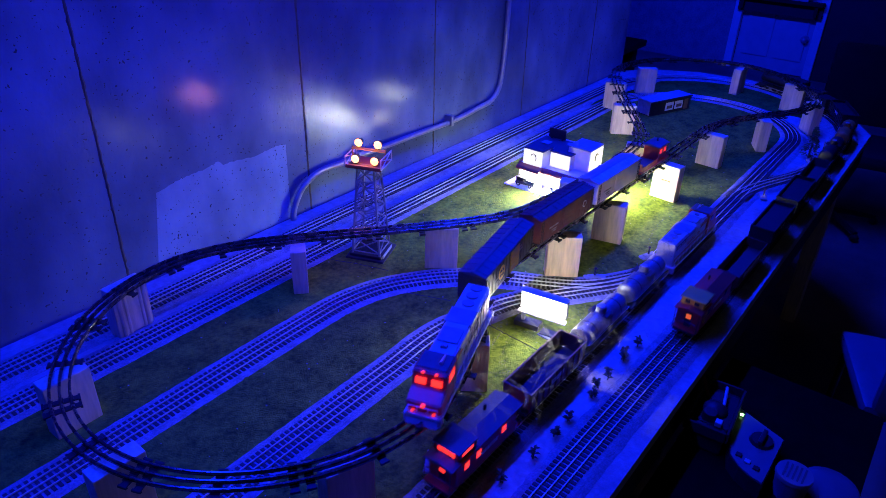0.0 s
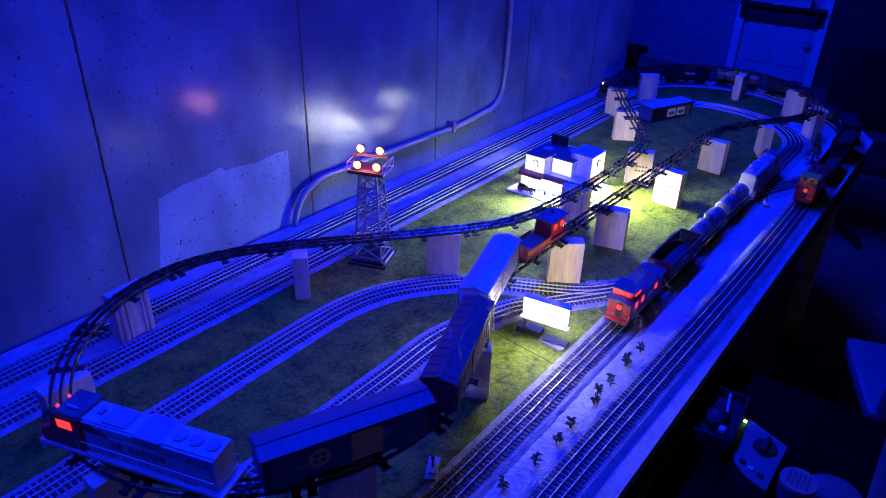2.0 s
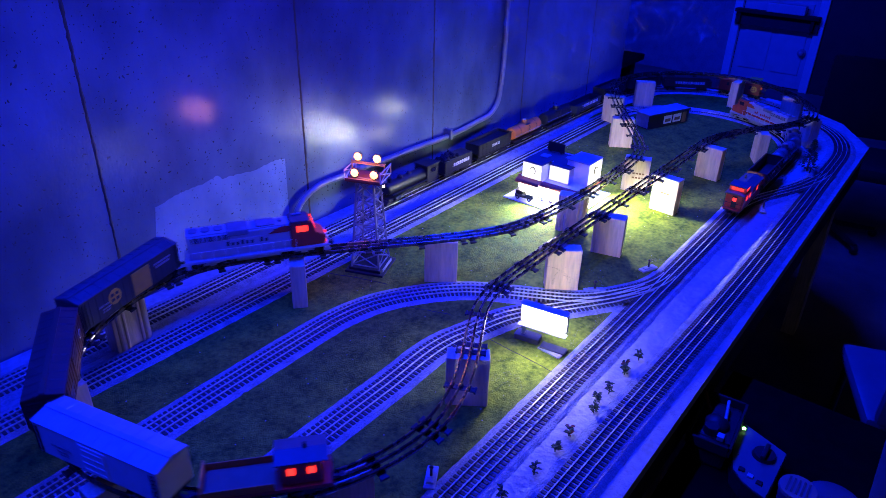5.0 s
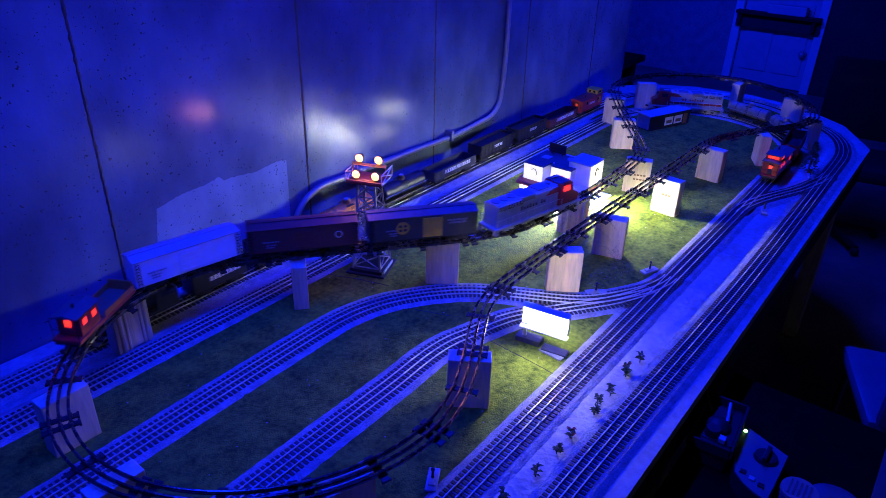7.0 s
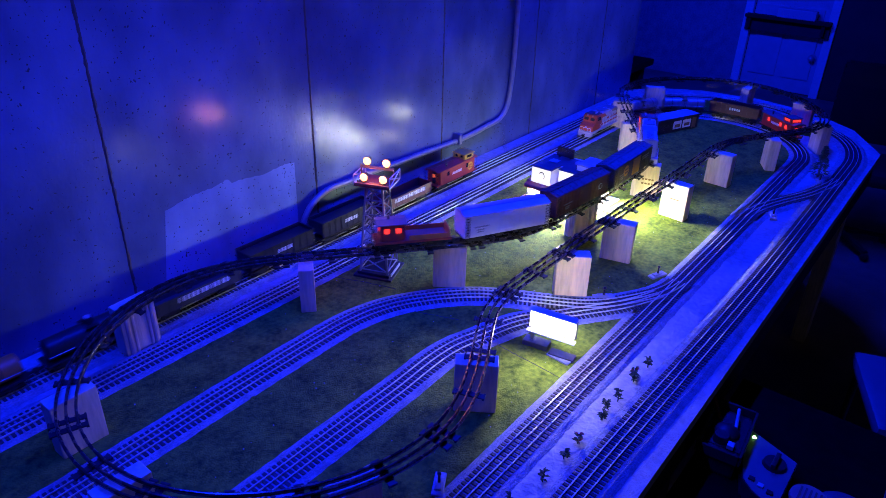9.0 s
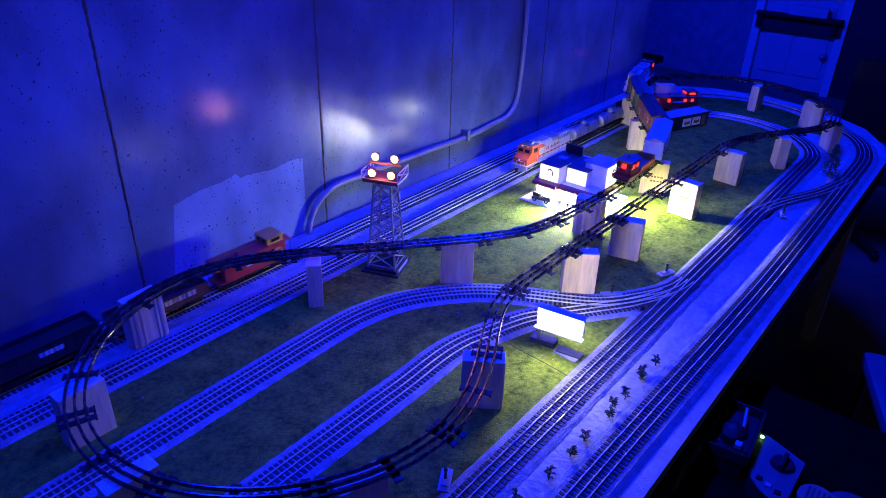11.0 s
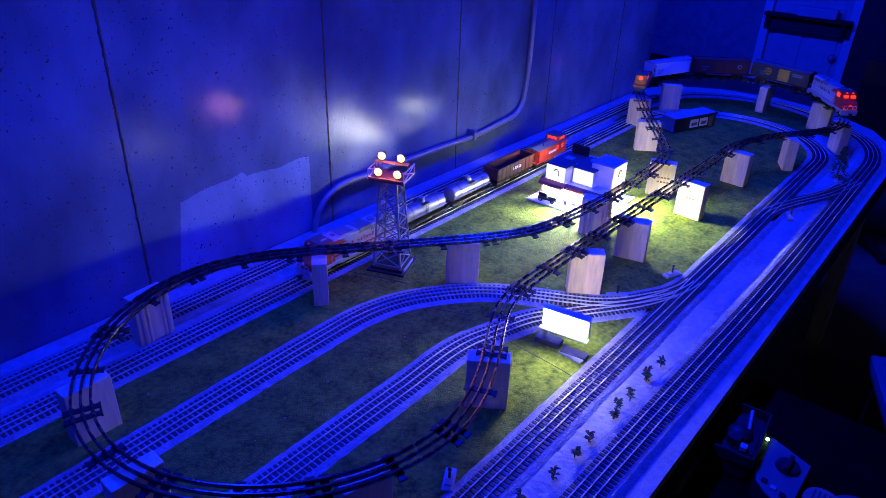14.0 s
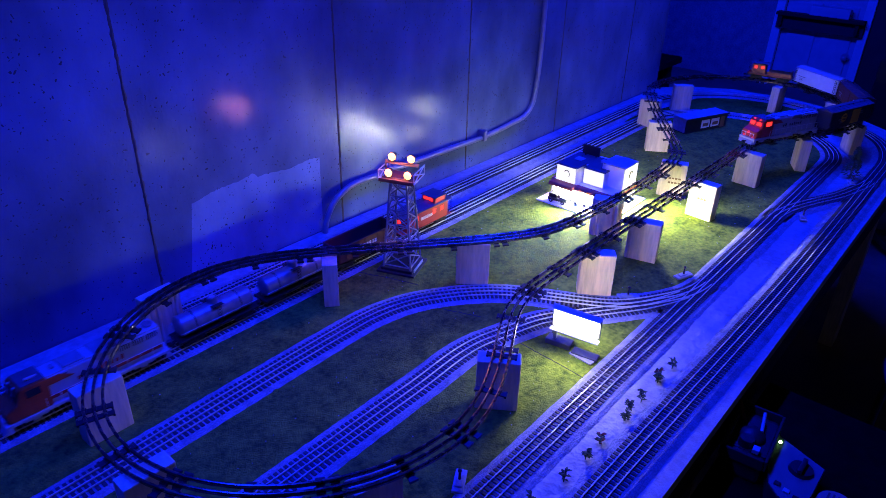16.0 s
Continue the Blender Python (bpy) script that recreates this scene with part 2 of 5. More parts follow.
def plate(bm, outline, z0, z1):
    """A flat solid with the outline (x, y)."""
    a = [bm.verts.new((x, y, z0)) for x, y in outline]
    b = [bm.verts.new((x, y, z1)) for x, y in outline]
    n = len(a)
    bm.faces.new(a[::-1]), bm.faces.new(b)
    for i in range(n):
        bm.faces.new((a[i], a[(i + 1) % n], b[(i + 1) % n], b[i]))
    bmesh.ops.recalc_face_normals(bm, faces=bm.faces)
    return bm


def disc(bm, x, y, z, r, s, thick, seg=28):
    """A flat round plate on a side wall, facing +y or -y by the sign s."""
    a = [bm.verts.new((x + r * math.cos(6.28318 * k / seg), y, z + r * math.sin(6.28318 * k / seg))) for k in range(seg)]
    b = [bm.verts.new(v.co + Vector((0, s * thick, 0))) for v in a]
    bm.faces.new(a), bm.faces.new(b[::-1])
    for k in range(seg):
        bm.faces.new((a[k], b[k], b[(k + 1) % seg], a[(k + 1) % seg]))
    bmesh.ops.recalc_face_normals(bm, faces=bm.faces)
    return bm


def mesh(name, bm, material, smooth=False):
    me = bpy.data.meshes.new(name)
    bm.to_mesh(me)
    bm.free()
    me.materials.append(material)
    if smooth:
        me.shade_smooth()
        me.set_sharp_from_angle(angle=radians(35))
    return me


def part(name, bm, material, parent=None, label="", smooth=False, m=None):
    ob = new(name, mesh(name, bm, material, smooth))
    if parent:
        ob.parent = parent
    if m is not None:
        ob.matrix_basis = m
    return tagged(ob, label)


def thing(name, label, category, m=None, group="", kind=""):
    ob = new(name)
    ob.empty_display_size = 0.02
    if m is not None:
        ob.matrix_basis = m
    return tagged(ob, label, category, group, kind)


def B():
    return bmesh.new()


# ---- lines of the railways ----
def smooth_path(nodes, step=0.01):
    """Points along a line through nodes (x, y, heading in degrees)."""
    out = []
    for (x0, y0, a0), (x1, y1, a1) in zip(nodes, nodes[1:]):
        d = math.hypot(x1 - x0, y1 - y0)
        turn = abs((a1 - a0 + 180) % 360 - 180)
        k = d * (1 + 0.12 * (math.radians(turn) ** 2) / 2.47)
        c0, s0, c1, s1 = (f(math.radians(a)) * k for a in (a0, a1) for f in (math.cos, math.sin))
        n = max(2, int(d / step))
        for i in range(n):
            u = i / n
            h00, h10, h01, h11 = 2*u**3 - 3*u**2 + 1, u**3 - 2*u**2 + u, -2*u**3 + 3*u**2, u**3 - u**2
            out.append((h00*x0 + h10*c0 + h01*x1 + h11*c1, h00*y0 + h10*s0 + h01*y1 + h11*s1))
    out.append(nodes[-1][:2])
    return out


class Line:
    """A line that can be asked for the place and heading at a length along it."""

    def __init__(self, nodes, closed=False):
        self.p = np.array(smooth_path(nodes))
        self.s = np.r_[0, np.cumsum(np.hypot(*np.diff(self.p, axis=0).T))]
        self.length, self.closed = float(self.s[-1]), closed

    def at(self, s):
        if self.closed:
            s = s % self.length
        return Vector((float(np.interp(s, self.s, self.p[:, 0])), float(np.interp(s, self.s, self.p[:, 1]))))

    def way(self, s):
        d = self.at(s + 0.008) - self.at(s - 0.008)
        if d.length < 1e-6:
            d = self.at(s) - self.at(s - 0.01)
        return d.normalized()

    def side(self, s, off):
        w = self.way(s)
        return self.at(s) + Vector((-w.y, w.x)) * off


E_LINE = Line([(2.50, .712, 180), (1.32, .733, 180), (1.07, .702, 205), (.90, .611, 207), (.704, .555, 180), (.296, .950, 90), (.70, 1.345, 0), (.92, 1.264, -35), (1.267, .997, -37), (1.53, .858, -8), (2.08, .832, 3), (2.34, .887, 31), (2.75, 1.165, 32), (2.985, 1.302, 25), (3.19, 1.338, -4), (3.46, 1.195, -48), (3.583, .92, -90), (3.43, .622, -138), (3.13, .482, 178), (2.90, .560, 147), (2.707, .668, 157), (2.50, .712, 180)], True)
B_LINE = Line([(-1.0, .497, 0), (2.96, .497, 0), (3.36, .897, 90), (2.96, 1.297, 180), (-1.0, 1.297, 180), (-1.4, .897, 270), (-1.0, .497, 360)], True)
C_LINE = Line([(-1.0, .36, 0), (.8, .352, -0.6), (1.9, .329, -0.4), (3.05, .332, 0), (3.47, .465, 42), (3.738, .92, 90), (3.58, 1.28, 138), (3.18, 1.42, 180), (-1.0, 1.42, 180), (-1.54, .89, 270), (-1.0, .36, 360)], True)
S1_LINE = Line([(1.72, .502, 180), (1.578, .544, 150), (1.43, .665, 122), (1.328, .847, 120), (1.16, 1.006, 148), (.93, 1.066, 180), (.25, 1.052, 181), (-.6, 1.036, 180)])
S2_LINE = Line([(1.62, .518, 160), (1.473, .59, 145), (1.293, .718, 145), (1.12, .782, 161), (.853, .795, 180), (.25, .791, 180), (-.6, .791, 180)])
X_LINE = Line([(2.28, .499, 0), (2.40, .482, -16), (2.55, .425, -24), (2.70, .368, -14), (2.86, .336, 0)])
RAIL_TOP, HIGH_TOP = 0.0120, 0.140


# ---- the room ----
def room():
    fl = part("floor", box(B(), -3.2, 8.4, -3.2, 4.2, -1.0, -0.9), M["floor"])
    tagged(fl, "dark worn concrete basement floor in shadow", "floor", kind="structure")
    ce = part("ceiling", box(B(), -3.2, 8.4, -3.2, 4.2, 1.5, 1.6), M["dark"])
    tagged(ce, "unlit dark basement ceiling", "ceiling", kind="structure")
    w = part("wall_north", box(B(), -3.2, 3.56, 1.56, 1.75, -0.9, 1.5), M["concrete"])
    tagged(w, "poured concrete basement wall with form seams", "wall", kind="structure")
    x, w_ob = -3.0205, w
    while x < 3.5:
        x1 = min(x + 0.6145, 3.56)
        part("concrete_panel", box(B(), x, x1, 1.525, 1.562, -0.9, 1.5, 0.002), M["concrete"], w_ob)
        x += 0.6186
        # rough ridge of cement along the form seam
        bm, prev, z = B(), None, -0.02
        while z < 1.5:
            hw, q = random.uniform(0.0026, 0.0055), x - 0.0015 + random.uniform(-0.0012, 0.0012)
            cur = [bm.verts.new(p) for p in ((q - hw, 1.5252, z), (q, 1.5252 - random.uniform(0.0005, 0.003), z), (q + hw, 1.5252, z))]
            if prev:
                for e in (0, 1):
                    bm.faces.new((prev[e], cur[e], cur[e + 1], prev[e + 1]))
            prev, z = cur, z + random.uniform(0.006, 0.016)
        if x < 3.4:
            part("form_seam", bm, M["darkbrown"], w_ob)
    # brighter light on the wall, painted as a paler patch with its outline
    n, lo = 60, [(0.768, 0.0), (1.224, 0.0)]
    for k in range(n + 1):
        u = k / n
        step = 0.240 if u < 0.52 else 0.240 + 0.018 * min(1, (u - 0.52) / 0.02) - 0.026 * max(0, u - 0.54) / 0.46
        lo.append((1.228 - 0.423 * u, step + 0.003 * math.sin(17 * u) + random.uniform(-0.0018, 0.0018)))
    bm = B()
    f = [bm.verts.new((x, 1.5244, z)) for x, z in lo]
    k = [bm.verts.new((x, 1.5252, z)) for x, z in lo]
    bm.faces.new(f), bm.faces.new(k[::-1])
    for i in range(len(lo)):
        bm.faces.new((f[i], k[i], k[(i + 1) % len(lo)], f[(i + 1) % len(lo)]))
    bmesh.ops.recalc_face_normals(bm, faces=bm.faces)
    part("skim_patch", bm, M["litwall"], w, "lit area of the wall painted as a paler patch")
    for name, b in (("wall_hall", (3.2, 8.4, 4.0, 4.2)), ("wall_south", (-3.2, 8.4, -3.2, -3.0)), ("wall_west", (-3.2, -3.0, -3.0, 4.0))):
        tagged(part(name, box(B(), *b, -0.9, 1.5), M["concrete"]), "unlit concrete basement wall", "wall", kind="structure")
    tagged(part("wall_return", box(B(), 3.4, 3.56, 1.75, 4.0, -0.9, 1.5), M["concrete"]), "concrete return wall at the corner", "wall", kind="structure")
    # far wall with its doorway
    fw = part("wall_east", box(B(), 7.8, 8.0, 2.2, 4.0, -0.9, 1.5), M["plaster"])
    tagged(fw, "painted far basement wall with a door", "wall", kind="structure")
    part("wall_section", box(B(), 7.8, 8.0, -3.0, 1.32, -0.9, 1.5), M["darkbrown"], fw, "dark brown section of the far wall")
    part("wall_section", box(B(), 7.8, 8.0, 1.32, 2.2, 1.16, 1.5), M["plaster"], fw)
    d = thing("door_1", "closed pale painted panel door with a round knob", "door", kind="structure")
    part("door_leaf", box(B(), 7.84, 7.88, 1.40, 2.12, -0.89, 1.10, 0.004), M["doorpaint"], d)
    for y0, y1 in ((1.46, 1.73), (1.79, 2.06)):
        for z0, z1 in ((-0.75, -0.05), (0.1, 0.95)):
            part("door_panel", box(B(), 7.826, 7.845, y0, y1, z0, z1, 0.008), M["doorpaint"], d)
    for y0, y1 in ((1.32, 1.40), (2.12, 2.2)):
        part("casing", box(B(), 7.77, 7.83, y0, y1, -0.9, 1.16, 0.004), M["white"], d)
    k = part("knob", ball(B(), (7.79, 1.47, -0.52), 0.032), M["silver"], d, "round metal knob", True)
    part("knob_plate", cyl(B(), (7.815, 1.47, -0.52), (7.83, 1.47, -0.52), 0.04), M["silver"], d)


def wall_shelf():
    s = thing("wall_shelf", "narrow dark shelf with a pale box and a built shade band across the door", "shelf")
    part("board", box(B(), 7.66, 7.765, 1.36, 2.16, -0.18, -0.15, 0.003), M["dark"], s)
    part("front_board", box(B(), 7.735, 7.765, 1.36, 2.16, -0.31, -0.181, 0.003), M["darkbrown"], s)
    for y in (1.40, 2.10):
        # dark board added for the band of shade across the door
        part("bracket", box(B(), 7.68, 7.734, y, y + 0.03, -0.28, -0.181), M["dark"], s)
    b = part("storage_box", box(B(), 7.67, 7.76, 1.5, 1.86, -0.1495, -0.06, 0.01), M["doorpaint"])
    tagged(b, "pale lidded storage box on the narrow shelf", "box")


def wall_conduit():
    c = thing("wall_conduit", "painted steel conduit bent along the concrete wall", "pipe")
    cu = bpy.data.curves.new("conduit_pipe", "CURVE")
    cu.dimensions, cu.bevel_depth, cu.bevel_resolution = "3D", 0.0095, 4
    sp = cu.splines.new("BEZIER")
    pts = [(1.215, -0.02), (1.226, 0.04), (1.29, 0.108), (1.45, 0.122), (1.73, 0.118), (2.18, 0.122), (2.31, 0.152), (2.345, 0.24), (2.338, 1.49)]
    sp.bezier_points.add(len(pts) - 1)
    for p, (x, z) in zip(sp.bezier_points, pts):
        p.co = (x, 1.507, z)
        p.handle_left_type = p.handle_right_type = "AUTO"
    ob = new("pipe", cu)
    cu.materials.append(M["conduit"])
    dg = bpy.context.evaluated_depsgraph_get()
    me = bpy.data.meshes.new_from_object(ob.evaluated_get(dg))
    bpy.data.objects.remove(ob)
    me.materials.clear()
    me.materials.append(M["conduit"])
    me.shade_smooth()
    ob = new("pipe", me)
    ob.parent = c
    for x, z in ((1.5, 0.121), (2.0, 0.12)):
        part("pipe_clip", box(B(), x - 0.008, x + 0.008, 1.49, 1.526, z - 0.02, z + 0.02, 0.003), M["conduit"], c)
    part("pipe_clip", box(B(), 2.323, 2.363, 1.49, 1.526, 0.6, 0.616, 0.003), M["conduit"], c)


def strip(bm, line, s0, s1, half, z0, z1, off=0.0, slope=0.0, ragged=0.0, step=0.02):
    """A band along a line with sloping flanks."""
    n = max(2, int((s1 - s0) / step))
    rows = []
    for i in range(n + 1):
        s = s0 + (s1 - s0) * i / n
        j0, j1 = (random.uniform(-ragged, ragged) for _ in range(2))
        ring = ((half + slope + j0, z0), (half, z1), (-half, z1), (-half - slope + j1, z0))
        rows.append([bm.verts.new((*line.side(s, off + o), z)) for o, z in ring])
    for a, b in zip(rows, rows[1:]):
        for k in range(3):
            bm.faces.new((a[k], a[k + 1], b[k + 1], b[k]))
        bm.faces.new((a[3], a[0], b[0], b[3]))
    bm.faces.new(rows[0][::-1]), bm.faces.new(rows[-1])
    bmesh.ops.recalc_face_normals(bm, faces=bm.faces)
    return bm


def table():
    t = thing("train_table", "long white-topped train table with rounded far end", "table")
    edge = [(-1.7, 0.262), (3.33, 0.262), (3.62, 0.42), (3.80, 0.65), (3.86, 0.92), (3.82, 1.2), (3.70, 1.4), (3.55, 1.52), (-1.7, 1.52)]
    part("tabletop", plate(B(), edge, -0.03, 0.0), M["plaster"], t)
    part("apron", box(B(), -1.7, 3.33, 0.27, 0.29, -0.14, -0.031), M["dark"], t)
    part("apron", box(B(), -1.69, -1.67, 0.29, 1.50, -0.14, -0.031), M["dark"], t)
    for x in (-1.6, 0.0, 1.6, 3.2):
        for y in (0.33, 1.45):
            part("leg", box(B(), x - 0.045, x + 0.045, y - 0.03, y + 0.03, -0.9, -0.031, 0.003), M["wood"], t)


def mats():
    a, b, r = 0.5435, 1.262, 0.345
    arc = [(2.96 + r * math.cos(radians(k)), 0.9 + 0.353 * math.sin(radians(k))) for k in range(-90, 91, 6)]
    rag = lambda x, y, s: (x, y + random.uniform(-s, s))
    near = [rag(x * 0.05, a, 0.003) for x in range(-24, 59)]
    far = [rag(x * 0.05, b, 0.003) for x in range(58, -25, -1)]
    g = part("grass_mat", plate(B(), near + arc[1:-1] + far, 0.0005, 0.003), M["grass"])
    tagged(g, "green felt grass mat inside the track loop", "grass mat", kind="stuff")
    inner = [(2.96 + 0.462 * math.cos(radians(k)), 0.9 + 0.462 * math.sin(radians(k))) for k in range(100, -31, -6)]
    outer = [tuple(C_LINE.side(s, 0.062)) for s in np.linspace(4.42, 5.52, 24)]
    g = part("grass_mat", plate(B(), inner + outer, 0.0005, 0.003), M["grass"])
    tagged(g, "dark green felt mat between the far curves", "grass mat", kind="stuff")
    bm, rows, r = B(), [], random.Random(5)
    for i in range(260):
        x = 0.42 + i * 0.006
        wob = (r.uniform(-0.003, 0.003), r.uniform(-0.003, 0.003))
        row = []
        for j in range(13):
            u = j / 12
            y = 0.380 + wob[0] + (0.075 + wob[1] - wob[0]) * u
            rim = min(1.0, 6 * min(u, 1 - u))
            z = 0.0006 + rim * (0.0016 + 0.0011 * math.sin(37 * x + 60 * y) * math.sin(95 * y - 23 * x) + r.uniform(0, 0.0016))
            row.append(bm.verts.new((x + r.uniform(-0.0015, 0.0015), y, z)))
        rows.append(row)
    for p, q in zip(rows, rows[1:]):
        for j in range(12):
            bm.faces.new((p[j], q[j], q[j + 1], p[j + 1]))
    s = part("sand_strip", bm, M["sand"], smooth=True)
    tagged(s, "pale lumpy sand strip between two tracks", "sand", kind="stuff")


def mat_seams():
    """Raised, shadowed edges where the mat pieces meet."""
    for pts in (((1.151, 0.738), (1.146, 0.66), (1.138, 0.539)), ((1.13, 0.97), (1.174, 0.86)), ((1.108, 1.27), (1.15, 1.17), (1.18, 1.079))):
        bm, prev = B(), None
        for (x0, y0), (x1, y1) in zip(pts, pts[1:]):
            for k in range(9):
                u = k / 8
                x, y = x0 + (x1 - x0) * u + random.uniform(-0.0012, 0.0012), y0 + (y1 - y0) * u
                w = random.uniform(0.0006, 0.0013)
                cur = [bm.verts.new(q) for q in ((x - w, y, 0.0031), (x, y, 0.0043), (x + w, y, 0.0031))]
                if prev:
                    for e in (0, 1):
                        bm.faces.new((prev[e], prev[e + 1], cur[e + 1], cur[e]))
                prev = cur
        tagged(part("mat_seam", bm, M["darkgreen"]), "dark curled seam between two grass mats", "mat seam", kind="stuff")


def mat_litter():
    bm = B()
    for k in range(260):
        x, y, r = random.uniform(0.3, 2.6), random.uniform(0.57, 1.25), random.uniform(0.0006, 0.0018)
        ball(bm, (x, y, 0.0032), r, 1, 1, 0.6, 6)
    tagged(part("mat_litter", bm, M["sand"]), "pale specks of grit scattered on the grass mat", "grit", kind="stuff")
    bm = B()
    for k in range(320):
        x, y, r = random.uniform(0.5, 2.6), random.uniform(0.57, 1.25), random.uniform(0.0015, 0.005)
        ball(bm, (x, y, 0.0030), r, 1.4, 1, 0.35, 6)
    tagged(part("turf_clump", bm, M["grass"]), "small raised clumps of green turf", "turf", kind="stuff")


def tie_mesh():
    return mesh("tie", box(B(), -0.0033, 0.0033, -0.0305, 0.0305, 0.0, 0.0035), M["tie"])


def ground_track(line, name_label, s0=0.0, s1=None, near=(0, 0), base=0.0):
    s1 = line.length if s1 is None else s1
    t = thing("railway_track", name_label, "model track", group="ground tracks")
    part("ballast", strip(B(), line, s0, s1, 0.040, 0.0005, 0.0062 + base, slope=0.014, ragged=0.0014), M["ballast"], t)
    for off in (0.0171, 0.0, -0.0171):
        part("rail", rail_bar(line, s0, s1, off, base), M["rail"], t)
    tie, spare, s, k = TIE, B(), s0 + 0.005, 0
    while s < s1:
        p, w = line.at(s), line.way(s)
        m = Matrix.Translation((p.x, p.y, 0.005 + base)) @ Matrix.Rotation(math.atan2(w.y, w.x), 4, "Z")
        if near[0] <= s <= near[1] and k < 290:
            ob = new("tie", tie)
            ob.parent, ob.matrix_basis, k = t, m, k + 1
        else:
            vs = [spare.verts.new(m @ Vector((x, y, z))) for z in (0, 0.0035) for x, y in ((-.0033, -.0305), (.0033, -.0305), (.0033, .0305), (-.0033, .0305))]
            for f in ((4, 5, 6, 7), (0, 1, 5, 4), (1, 2, 6, 5), (2, 3, 7, 6), (3, 0, 4, 7)):
                spare.faces.new([vs[i] for i in f])
        s += 0.0118
    if len(spare.verts):
        tagged(part("tie", spare, M["tie"], t), kind="stuff")
    return t


def rail_bar(line, s0, s1, off, base):
    """A rail with a thin web and a bevelled head."""
    bm, n, rows = B(), max(2, int((s1 - s0) / 0.02)), []
    ring = [(0.0006, 0.0085), (0.0005, 0.0104), (0.0010, 0.0107), (0.0010, 0.0116), (0.0007, 0.0120), (-0.0007, 0.0120), (-0.0010, 0.0116), (-0.0010, 0.0107), (-0.0005, 0.0104), (-0.0006, 0.0085)]
    for i in range(n + 1):
        s = s0 + (s1 - s0) * i / n
        rows.append([bm.verts.new((*line.side(s, off + o), z + base)) for o, z in ring])
    for a, b in zip(rows, rows[1:]):
        for k in range(len(ring) - 1):
            bm.faces.new((a[k], a[k + 1], b[k + 1], b[k]))
    bm.faces.new(rows[0][::-1]), bm.faces.new(rows[-1])
    bmesh.ops.recalc_face_normals(bm, faces=bm.faces)
    return bm


def high_track():
    t = thing("elevated_track", "blackened three-rail tubular track on wooden blocks", "model track")
    L = E_LINE
    for off in (0.0165, 0.0, -0.0165):
        bm, n = B(), int(L.length / 0.015)
        rows = []
        for i in range(n):
            p = L.side(i * L.length / n, off)
            w = L.way(i * L.length / n)
            nx, ny = -w.y, w.x
            rows.append([bm.verts.new((p.x + nx * a, p.y + ny * a, HIGH_TOP - 0.0035 + b)) for a, b in
                         [(0.0028 * math.cos(q * math.pi / 4), 0.0032 * math.sin(q * math.pi / 4)) for q in range(8)]])
        for a, b in zip(rows, rows[1:] + rows[:1]):
            for k in range(8):
                bm.faces.new((a[k], a[(k + 1) % 8], b[(k + 1) % 8], b[k]))
        bmesh.ops.recalc_face_normals(bm, faces=bm.faces)
        part("rail", bm, M["tube"], t, smooth=True)
        web = B()
        strip(web, L, 0, L.length, 0.0008, 0.1295, 0.134, off=off)
        part("rail_web", web, M["tube"], t)
    bm = B()
    box(bm, -0.0065, 0.0065, -0.029, 0.029, 0, 0.0022)
    for y in (-0.0165, 0, 0.0165):
        box(bm, -0.0075, 0.0075, y - 0.004, y + 0.004, 0.0018, 0.0045)
    box(bm, -0.008, 0.008, -0.0315, -0.0275, -0.0015, 0.003), box(bm, -0.008, 0.008, 0.0275, 0.0315, -0.0015, 0.003)
    tie = mesh("metal_tie", bm, M["blackmetal"])
    s, gaps, i = 0.03, (0.024, 0.115, 0.115), 0
    while s < L.length:
        p, w = L.at(s), L.way(s)
        ob = new("metal_tie", tie)
        ob.parent = t
        ob.matrix_basis = Matrix.Translation((p.x, p.y, 0.1265)) @ Matrix.Rotation(math.atan2(w.y, w.x), 4, "Z")
        s += gaps[i % 3]
        i += 1


def piers():
    spots = [(.951, 1.171, -40, 1), (1.281, .976, -51, 0), (.9225, .6255, -55, 0), (1.458, .70, -53, 0), (1.719, .70, -76, 0), (1.78, .855, -74, 0), (2.218, .837, -71, 0),
             (2.117, .692, -95, 0), (2.509, .681, -95, 0), (2.611, 1.072, -55, 0), (2.882, 1.25, -80, 0), (2.798, .566, -63, 1), (3.513, .910, -94, 1), (3.412, .622, -97, 0),
             (3.167, .498, -143, 0), (.602, 1.347, 5, 0), (.359, 1.139, 1, 0), (3.222, 1.24, -55, 0), (.309, .866, -1, 0), (.542, .580, -15, 0)]
    for i, (x, y, a, narrow) in enumerate(spots):
        w, d = (0.038, 0.089) if narrow else (0.089, 0.038)
        c = pose(x, y, 0.003, 0, 0, a) @ Matrix.Translation((0, d / 2, 0))
        lean = pose(0, 0, 0, random.uniform(-0.8, 0.8), random.uniform(-0.8, 0.8), 0)
        bm = box(B(), -w / 2, w / 2, -d / 2, d / 2, 0, 0.1225, 0.0022)
        if i in (5, 15):
            for k, r in ((-0.03, 0.006), (-0.016, 0.004), (0.022, 0.004), (0.034, 0.006)):
                cyl(bm, (k, -d / 2, 0.001), (k, -d / 2, 0.1215), r, seg=12)
        b = part("wood_block", bm, M["wood"], m=c)
        if i in (6, 7):
            bars_ = B()
            for k in range(4 if i == 6 else 3):
                for row in range(2 if i == 6 else 1):
                    box(bars_, -0.012 + k * 0.011, -0.004 + k * 0.011, -d / 2 - 0.0006, -d / 2 + 0.0002, 0.066 - row * 0.016, 0.072 - row * 0.016)
            part("stamp", bars_, M["brown"], b, "faint printed stamp")
        tagged(b, "pine lumber offcut standing on end under the track", "wood block", group="track supports")


